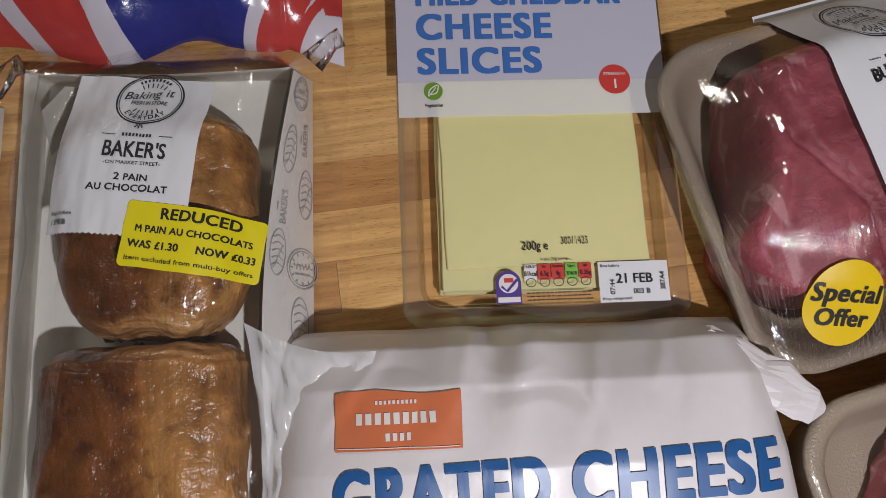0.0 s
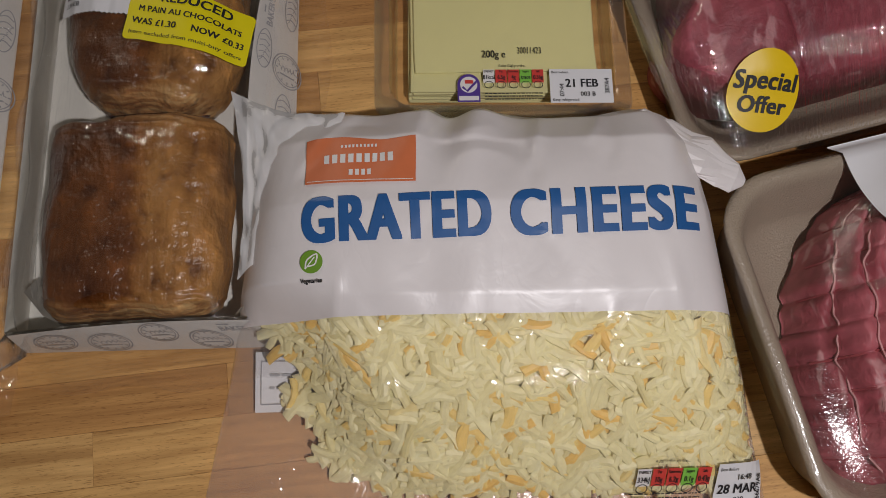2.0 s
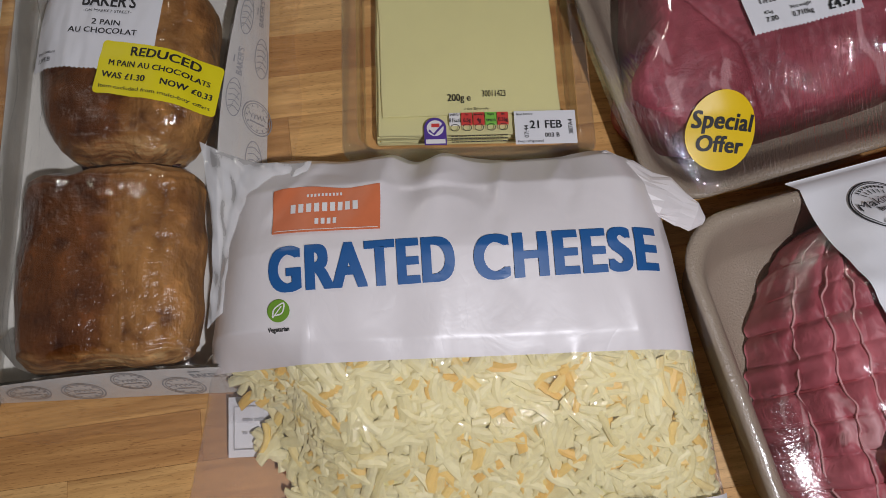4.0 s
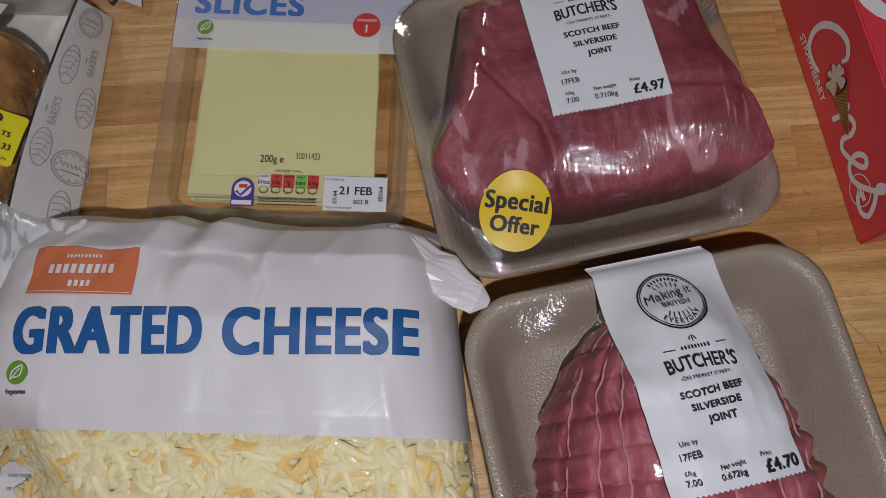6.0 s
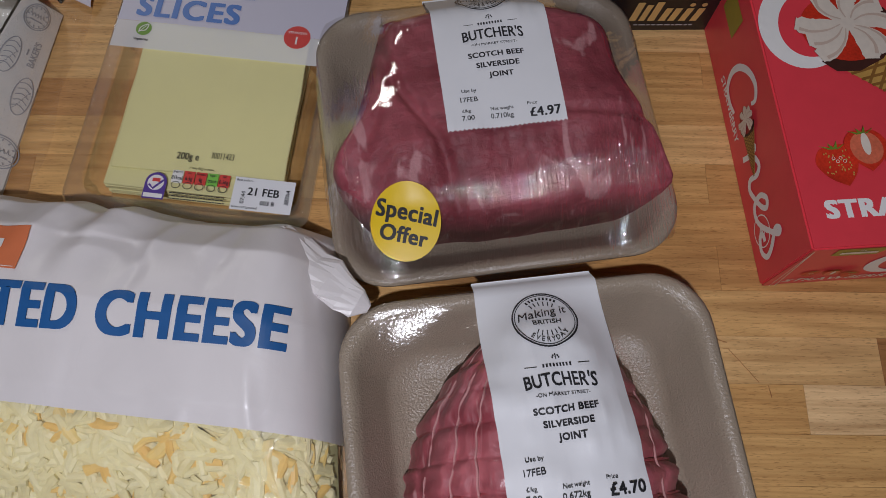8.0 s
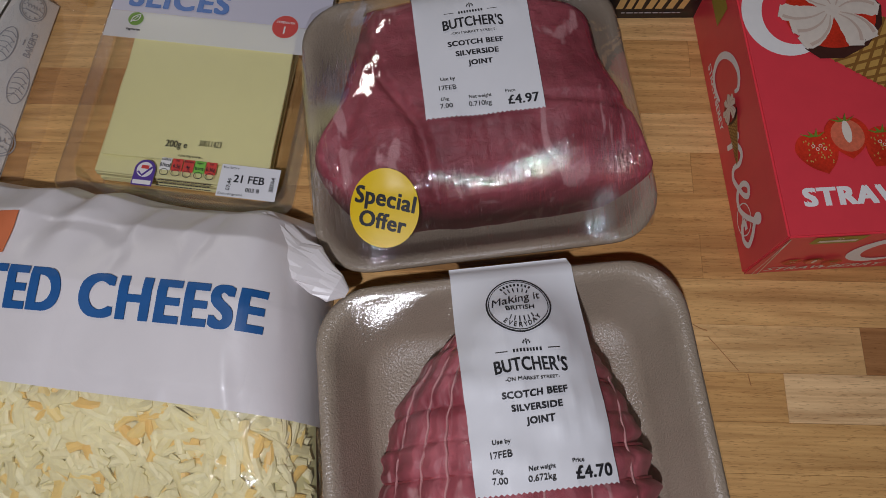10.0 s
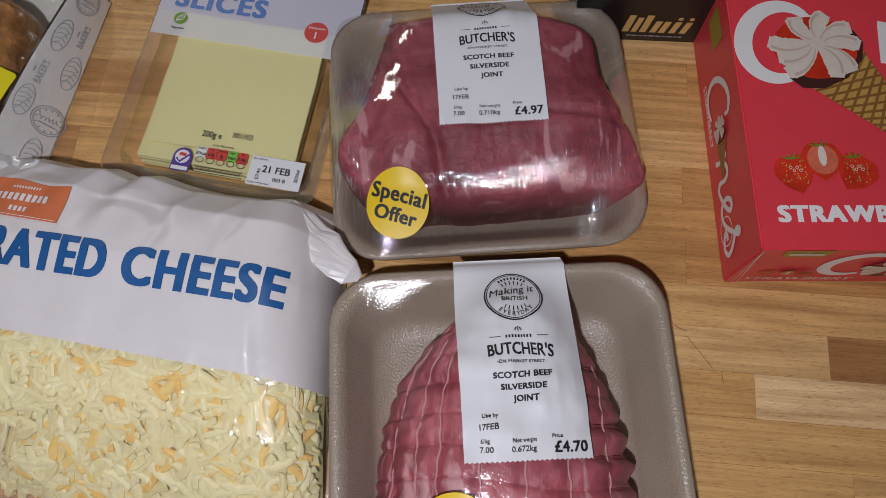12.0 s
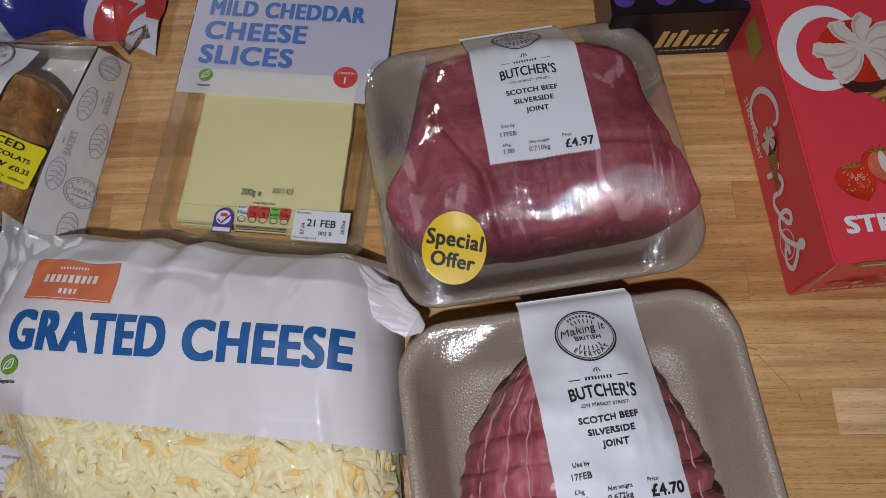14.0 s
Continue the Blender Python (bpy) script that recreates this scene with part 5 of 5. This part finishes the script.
def big_c(x, y, rx, ry, w):
    pts, ws = [], []
    for k in range(41):
        a = radians(38 + 262 * k / 40)
        pts.append((x + rx * math.cos(a) + 0.12 * ry * math.sin(a), y + ry * math.sin(a)))
        ws.append(w * (0.45 + 0.75 * math.sin(math.pi * k / 40) ** 0.8))
    return joined(stroke(pts, ws), disc(pts[0][0], pts[0][1], w * 0.4, None, 14))


def ice_cream(f, x, y, r, lean, parent, lift):
    """A printed cone: wafer with a lattice, a chocolate rim and a swirl of cream with red sauce."""
    d = Vector((math.cos(radians(lean)), math.sin(radians(lean))))
    n = Vector((-d.y, d.x))
    at = lambda a, b: (x + d.x * a * r + n.x * b * r, y + d.y * a * r + n.y * b * r)
    cone = part("cone_print", laid(flat_poly([at(0.45, -0.86), at(0.62, -0.8), at(3.4, -0.10), at(3.5, 0.0), at(3.4, 0.10), at(0.62, 0.8), at(0.45, 0.86)]), f, lift), WAFER, parent, "printed wafer cone with cream swirl")
    lattice = []
    for k in range(13):
        a0 = 0.55 + 0.22 * k
        w0, w1 = 0.86 - (a0 - 0.45) * 0.252, 0.86 - (a0 + 0.6 - 0.45) * 0.252
        if w1 > 0.05:
            lattice += [stroke([at(a0, -w0), at(a0 + 0.6, w1)], 0.06 * r), stroke([at(a0, w0), at(a0 + 0.6, -w1)], 0.06 * r)]
    part("lattice", laid(joined(*lattice), f, lift + 0.0002), WAFER_DARK, cone)
    part("chocolate_rim", laid(flat_poly([at(0.2, -1.0), at(0.55, -0.95), at(0.85, -0.6), at(0.98, 0), at(0.85, 0.6), at(0.55, 0.95), at(0.2, 1.0)]), f, lift + 0.0004), CHOCOLATE, cone)
    sauce = part("sauce", laid(disc(x, y, r * 0.92, r * 0.80, 40), f, lift + 0.0006), DARK_RED if r < 0.02 else BERRY, cone, "dark red sauce")
    ridges, shade = [], []
    rr = random.Random(5)
    for k in range(9):
        a = 2 * math.pi * (k + 0.35 * rr.uniform(-1, 1)) / 9
        reach = rr.uniform(0.86, 1.04)
        c, s = math.cos(a), math.sin(a)
        tip = lambda q, w: (x + r * (0.06 - 0.06 * q + c * q - s * w), y + r * (0.10 - 0.10 * q) + r * 0.90 * (s * q + c * w))
        line = smooth_line([tip(0.0, 0.0), tip(0.35 * reach, 0.06), tip(0.7 * reach, 0.08), tip(reach, -0.02)], 5)
        n_line = len(line)
        ridges.append(stroke(line, [r * (0.10 + 0.30 * math.sin(0.5 * math.pi * min(1.0, i / 11)) * (1 if i < n_line - 2 else 0.66)) * rr.uniform(0.94, 1.06) for i in range(n_line)]))
        shade.append(stroke(smooth_line([tip(0.15, 0.05), tip(0.4 * reach, 0.19), tip(0.7 * reach, 0.22), tip(0.94 * reach, 0.13)], 5), [r * (0.02 + 0.004 * i) for i in range(16)]))
    cream = part("cream_swirl", laid(joined(*ridges), f, lift + 0.0009), CREAM, cone, "piped cream ridges")
    part("cream_shade", laid(joined(*shade), f, lift + 0.0012), CREAM_SHADE, cream)


def strawberry(f, x, y, r, lean, cut, parent, lift):
    pts = []
    for px, py in smooth_line([(0, -1.1), (0.65, -0.55), (0.98, 0.25), (0.6, 0.85), (0, 0.9), (-0.6, 0.85), (-0.98, 0.25), (-0.65, -0.55), (0, -1.1)], 5)[:-1]:
        c, s = math.cos(radians(lean)), math.sin(radians(lean))
        pts.append((x + r * (c * px - s * py), y + r * (s * px + c * py)))
    berry = part("strawberry_print", laid(flat_poly(pts), f, lift), BERRY, parent, "printed strawberry")
    rs = random.Random(int(x * 1e5))
    if cut:
        part("cut_face", laid(disc(x, y + 0.04 * r, r * 0.74, r * 0.80, 24), f, lift + 0.0002), BERRY_FLESH, berry)
        part("core", laid(disc(x, y + 0.22 * r, r * 0.20, r * 0.55, 16), f, lift + 0.0004), CREAM, berry)
    else:
        part("seeds", laid(joined(*[disc(x + r * rs.uniform(-0.62, 0.62), y + r * rs.uniform(-0.55, 0.65), r * 0.035, r * 0.05, 6) for _ in range(34)]), f, lift + 0.0002), WAFER, berry)
        part("highlight_print", laid(joined(*[ring(x + r * (0.16 * i - 0.2), y + r * (0.28 - 0.16 * (i % 2)), r * 0.07, r * 0.03, None, 10) for i in range(4)]), f, lift + 0.0004), CREAM, berry)
    part("leaves", laid(joined(*[flat_poly([(x + r * (0.1 * k - 0.1), y + r * 0.7), (x + r * (0.42 * k + 0.12), y + r * (1.15 - 0.12 * abs(k))), (x + r * (0.1 * k + 0.1), y + r * 0.75)]) for k in (-2, -1, 0, 1, 2)]), f, lift + 0.0003), LEAF, berry)


part("lettering", laid(big_c(0.0262, 0.1222, 0.0205, 0.0235, 0.0085), ctop, 0.0003), WHITE_INK, cones, "white script lettering")
part("lettering", laid(joined(stroke(smooth_line([(0.082, 0.108), (0.085, 0.135), (0.0855, 0.118), (0.095, 0.135), (0.103, 0.130), (0.103, 0.110), (0.109, 0.108)], 6), 0.0055)), ctop, 0.0003), WHITE_INK, cones, "white script lettering")
part("lettering", laid(words("STRAWBERRY", 0.0086, 0.0105, 0.0150, "LEFT", 0.11, 1.08), ctop, 0.0003), WHITE_INK, cones, "bold white lettering")
ice_cream(ctop, 0.0445, 0.1180, 0.0250, -52, cones, 0.0005)
for sx, sy, cut, lean in ((0.0225, 0.0420, False, 12), (0.0375, 0.0490, True, 0), (0.0545, 0.0425, False, -35)):
    strawberry(ctop, sx, sy, 0.0108, lean, cut, cones, 0.0012 if cut else 0.0004 + sx * 0.005)


def cones_script(place, width):
    """The handwritten word: a tall C, room for the printed cone, then n, e and s in one line."""
    capital = smooth_line([(1.02, 1.42), (1.04, 1.75), (0.78, 1.98), (0.40, 1.75), (0.10, 1.20), (0.02, 0.60), (0.18, 0.10), (0.50, 0.0), (0.82, 0.16)], 7)
    ends = [width * (0.55 + 0.75 * math.sin(math.pi * i / (len(capital) - 1)) ** 0.7) for i in range(len(capital))]
    stem = smooth_line([(1.74, 0.80), (1.86, 1.02), (1.92, 0.60), (1.86, 0.02)], 6)
    rest = smooth_line([(1.88, 0.35), (2.02, 0.82), (2.24, 1.02), (2.38, 0.74), (2.36, 0.22), (2.52, 0.02), (2.74, 0.20), (3.02, 0.58), (3.10, 0.90), (2.94, 1.02), (2.80, 0.64), (2.88, 0.16), (3.12, 0.02), (3.36, 0.28),
                        (3.62, 0.92), (3.72, 1.30), (3.64, 1.42), (3.60, 1.12), (3.86, 0.66), (3.98, 0.22), (3.82, -0.08), (3.56, 0.02), (3.54, 0.26), (3.68, 0.30)], 6)
    return joined(stroke([place(*p) for p in capital], ends), stroke([place(*p) for p in stem], width), stroke([place(*p) for p in rest], width))


part("lettering", laid(cones_script(lambda r, u: (0.0125 + 0.0155 * u, 0.1175 - 0.0268 * r), 0.0031), cleft, 0.0003), WHITE_INK, cones, "white script lettering down the side")
part("lettering", laid(words("STRAWBERRY", 0.0045, 0.0085, 0.122, "LEFT", 0.05, 1.0, -90), cleft, 0.0003), WHITE_INK, cones)
part("count_mark", laid(joined(ring(0.016, 0.025, 0.0085, 0.0007), words("4", 0.0065, 0.0150, 0.0220, "CENTER", 0.02), stroke([(0.0175, 0.0225), (0.0205, 0.0265)], 0.0007), stroke([(0.0205, 0.0225), (0.0175, 0.0265)], 0.0007)), cleft, 0.0003), WHITE_INK, cones)
ice_cream(cleft, 0.027, 0.084, 0.0085, -100, cones, 0.0005)
part("logo_plate", laid(rect(0.030, 0.134, 0.046, 0.156), cleft, 0.0003), GOLD_INK, cones)
fplate = part("logo_plate", laid(flat_poly([(0.0135, 0.0475), (0.0160, 0.0465), (0.0360, 0.0465), (0.0385, 0.0560), (0.0135, 0.0560)]), cfront, 0.0003), GOLD_INK, cones, "olive-gold brand plate")
part("logo", laid(joined(rect(0.0165, 0.0495, 0.0345, 0.0520), sprig(0.0255, 0.0536, 0.0014)), cfront, 0.0006), CREAM, fplate)
slanted = words("STRAWBERRY", 0.0048, 0.0085, 0.0055, "LEFT", 0.06, 1.35)
for v in slanted.verts:
    v.co.x += 0.35 * (v.co.y - 0.0055)
part("lettering", laid(slanted, cfront, 0.0003), CREAM, cones, "pale slanted lettering")
part("lettering", laid(big_c(0.0610, 0.0330, 0.016, 0.0165, 0.006), cfront, 0.0003), WHITE_INK, cones)
ice_cream(cfront, 0.0790, 0.0300, 0.0150, -25, cones, 0.0005)
for k in range(3):
    strawberry(cfront, 0.018 + 0.010 * k, 0.0185 + 0.002 * (k == 1), 0.0050, 10, k == 1, cones, 0.0003 + 0.0008 * k)
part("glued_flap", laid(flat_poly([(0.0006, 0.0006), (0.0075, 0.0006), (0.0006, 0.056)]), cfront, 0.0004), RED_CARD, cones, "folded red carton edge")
part("crease", laid(joined(stroke([(0.0012, 0.0565), (0.0075, 0.001)], 0.0005), stroke([(0.0012, 0.0565), (0.0045, 0.001)], 0.0004)), cfront, 0.0007), CREAM, cones)

# ---- black carton of ice creams ----
NU_H = 0.044
ices = thing("black_carton", pose(0.316, 0.3025, 0, 0, 0, 13.5), "black carton of ice creams with a gold brand mark", "ice cream")
part("carton", box(-0.028, 0, 0, 0.110, 0.12, NU_H, 0.0008, 2), BLACK_CARD, ices)
nfront, ntop = on_plane(pose(0, 0, 0, 90)), on_plane(pose(0, 0, NU_H))
gold = [flat_poly([(x0, 0.010), (x0 + w, 0.010), (x0 + w + 0.0022, y1), (x0 + 0.0022, y1)]) for x0, w, y1 in ((0.004, 0.0042, 0.0265), (0.0098, 0.0035, 0.0245), (0.0150, 0.0042, 0.0270), (0.0215, 0.0040, 0.0215), (0.0270, 0.0040, 0.0215), (0.0335, 0.0040, 0.0215), (0.0402, 0.0040, 0.0215))]
gold += [disc(0.0378, 0.0245, 0.0016), disc(0.0446, 0.0245, 0.0016)]
part("logo", laid(joined(*gold), nfront, 0.0003), GOLD_FOIL, ices, "gold brand mark as plain bars")
part("small_print", laid(bars(0.008, 0.0058, 0.036, 0.0011, 8, rb), nfront, 0.0003), GREY_INK, ices)
part("leaf_print", laid(joined(*[disc(0.058 + 0.004 * i, 0.010 + 0.003 * (i % 2), 0.003, 0.002, 12) for i in range(3)]), nfront, 0.0003), LEAF, ices)
part("berry_print", laid(joined(*[disc(-0.020 + 0.012 * i, 0.010 + 0.006 * (i % 2), 0.006, 0.005, 16) for i in range(8)]), ntop, 0.0003), PURPLE_INK, ices, "printed berries")
part("ice_print", laid(joined(*[disc(-0.005 + 0.02 * i, 0.025 + 0.004 * (i % 2), 0.010, 0.007, 20) for i in range(4)]), ntop, 0.0004), WAFER_DARK, ices, "printed chocolate ices")

# ---- loaf in a flag-patterned bag ----
loaf = thing("bread_bag", pose(-0.089, 0.244, 0, 0, 0, 7.0), "loaf in a red, white and blue flag-patterned plastic bag", "bread bag")


def loaf_point(u, v):
    v = v ** 1.8
    x = -0.10 + 0.192 * u
    fl = 0.006 * noise.noise(Vector((x * 26, 0.4, 0))) + 0.005 * math.sin(x * 62)
    y = fl * (1 - v) - 0.002 + 0.125 * v + (0.012 * max(0, u - 0.7) / 0.3 - 0.020 * max(0, u - 0.86) / 0.14) * (1 - v)
    prof = math.sin(math.pi * min(1, v / 0.9)) ** 0.55 if v < 0.9 else 0.0
    tail = max(0.0, 1 - max(0, (u - 0.66) / 0.34) ** 1.3 * 0.85)
    z = 0.004 + 0.042 * prof * tail + 0.004 * noise.noise(Vector((x * 40, y * 40, 2))) * min(1, v * 6) + 0.0022 * noise.noise(Vector((x * 110, y * 60, 6))) * min(1, v * 6)
    return Vector((x, y, max(0.0015, z)))


bm = sheet(620, 170, loaf_point)
for f in bm.faces:
    c = f.calc_center_median()
    x, y = c.x, c.y
    w = 0.003 * noise.noise(Vector((x * 40, y * 40, 1)))
    d = x + w + 0.55 * y
    e = x - 0.75 * y + w
    kind = 2
    if x < 0.0 and -0.068 < d < -0.022 + 0.1 * y and not -0.056 < d < -0.047:
        kind = 0
    elif d <= -0.068 and d > -0.09:
        kind = 0
    elif -0.008 < d and e < 0.043 - 0.2 * y:
        kind = 1
    elif 0.050 < e + 0.2 * y < 0.068 and y < 0.02 or 0.066 < e < 0.072:
        kind = 0
    elif x > 0.087 - 0.25 * y and y > 0.012:
        kind = 0
    f.material_index = kind
part("bag", bm, [FLAG_RED, FLAG_BLUE, FLAG_WHITE], loaf, "flag-patterned red, white and blue plastic", True)
gather = part("clear_gather", sheet(60, 20, lambda u, v: (lambda p: Vector((p.x, p.y, p.z + 0.0015 + 0.0016 * abs(noise.noise(Vector((u * 22, v * 7, 1)))))))(loaf_point(0.02 + 0.5 * u, 0.36 + 0.32 * v))), CELLOPHANE, loaf, "shiny crinkled clear film", True)
gather.visible_shadow = False

# ---- staves of the table top ----
rng = random.Random(8)
for k in range(K0, K1):
    y0 = ROW0 + k * STAVE
    cuts, x = [], T_X0 - rng.uniform(0, 0.2)
    while x < T_X1:
        cuts.append(x)
        x += rng.uniform(0.16, 0.38)
    cuts.append(T_X1)
    if k == 0:
        cuts = [T_X0, -0.21, 0.06, 0.30, 0.4527, 0.66, T_X1]
    elif k == 1:
        cuts = [T_X0, -0.3, -0.02, 0.26, 0.4947, 0.70, T_X1]
    cuts[0] = T_X0
    for a, b in zip(cuts, cuts[1:]):
        if b - a < 0.02:
            continue
        mat = PALE_WOOD if k == 0 and a == 0.4527 else DARK_WOOD if (k == 1 and a == 0.4947) else WOOD
        step = rng.uniform(0, 0.00012)
        one = part("stave", box(0, 0, -0.007, b - a - 0.0001, STAVE - 0.0001, -step, 0.00008, 1), mat, table)
        one.matrix_local = pose(a, y0, 0)
part("scratch", laid(joined(stroke([(0.409, 0.0425), (0.4125, 0.0405), (0.416, 0.0395)], 0.0005), stroke([(0.4160, 0.0365), (0.4225, 0.0285), (0.4300, 0.0190)], 0.0004), stroke([(0.4345, 0.0175), (0.4355, 0.0115)], 0.0005)), on_plane(pose(0, 0, 0)), 0.0003), DARK_WOOD, table, "fine scratches in the wood")
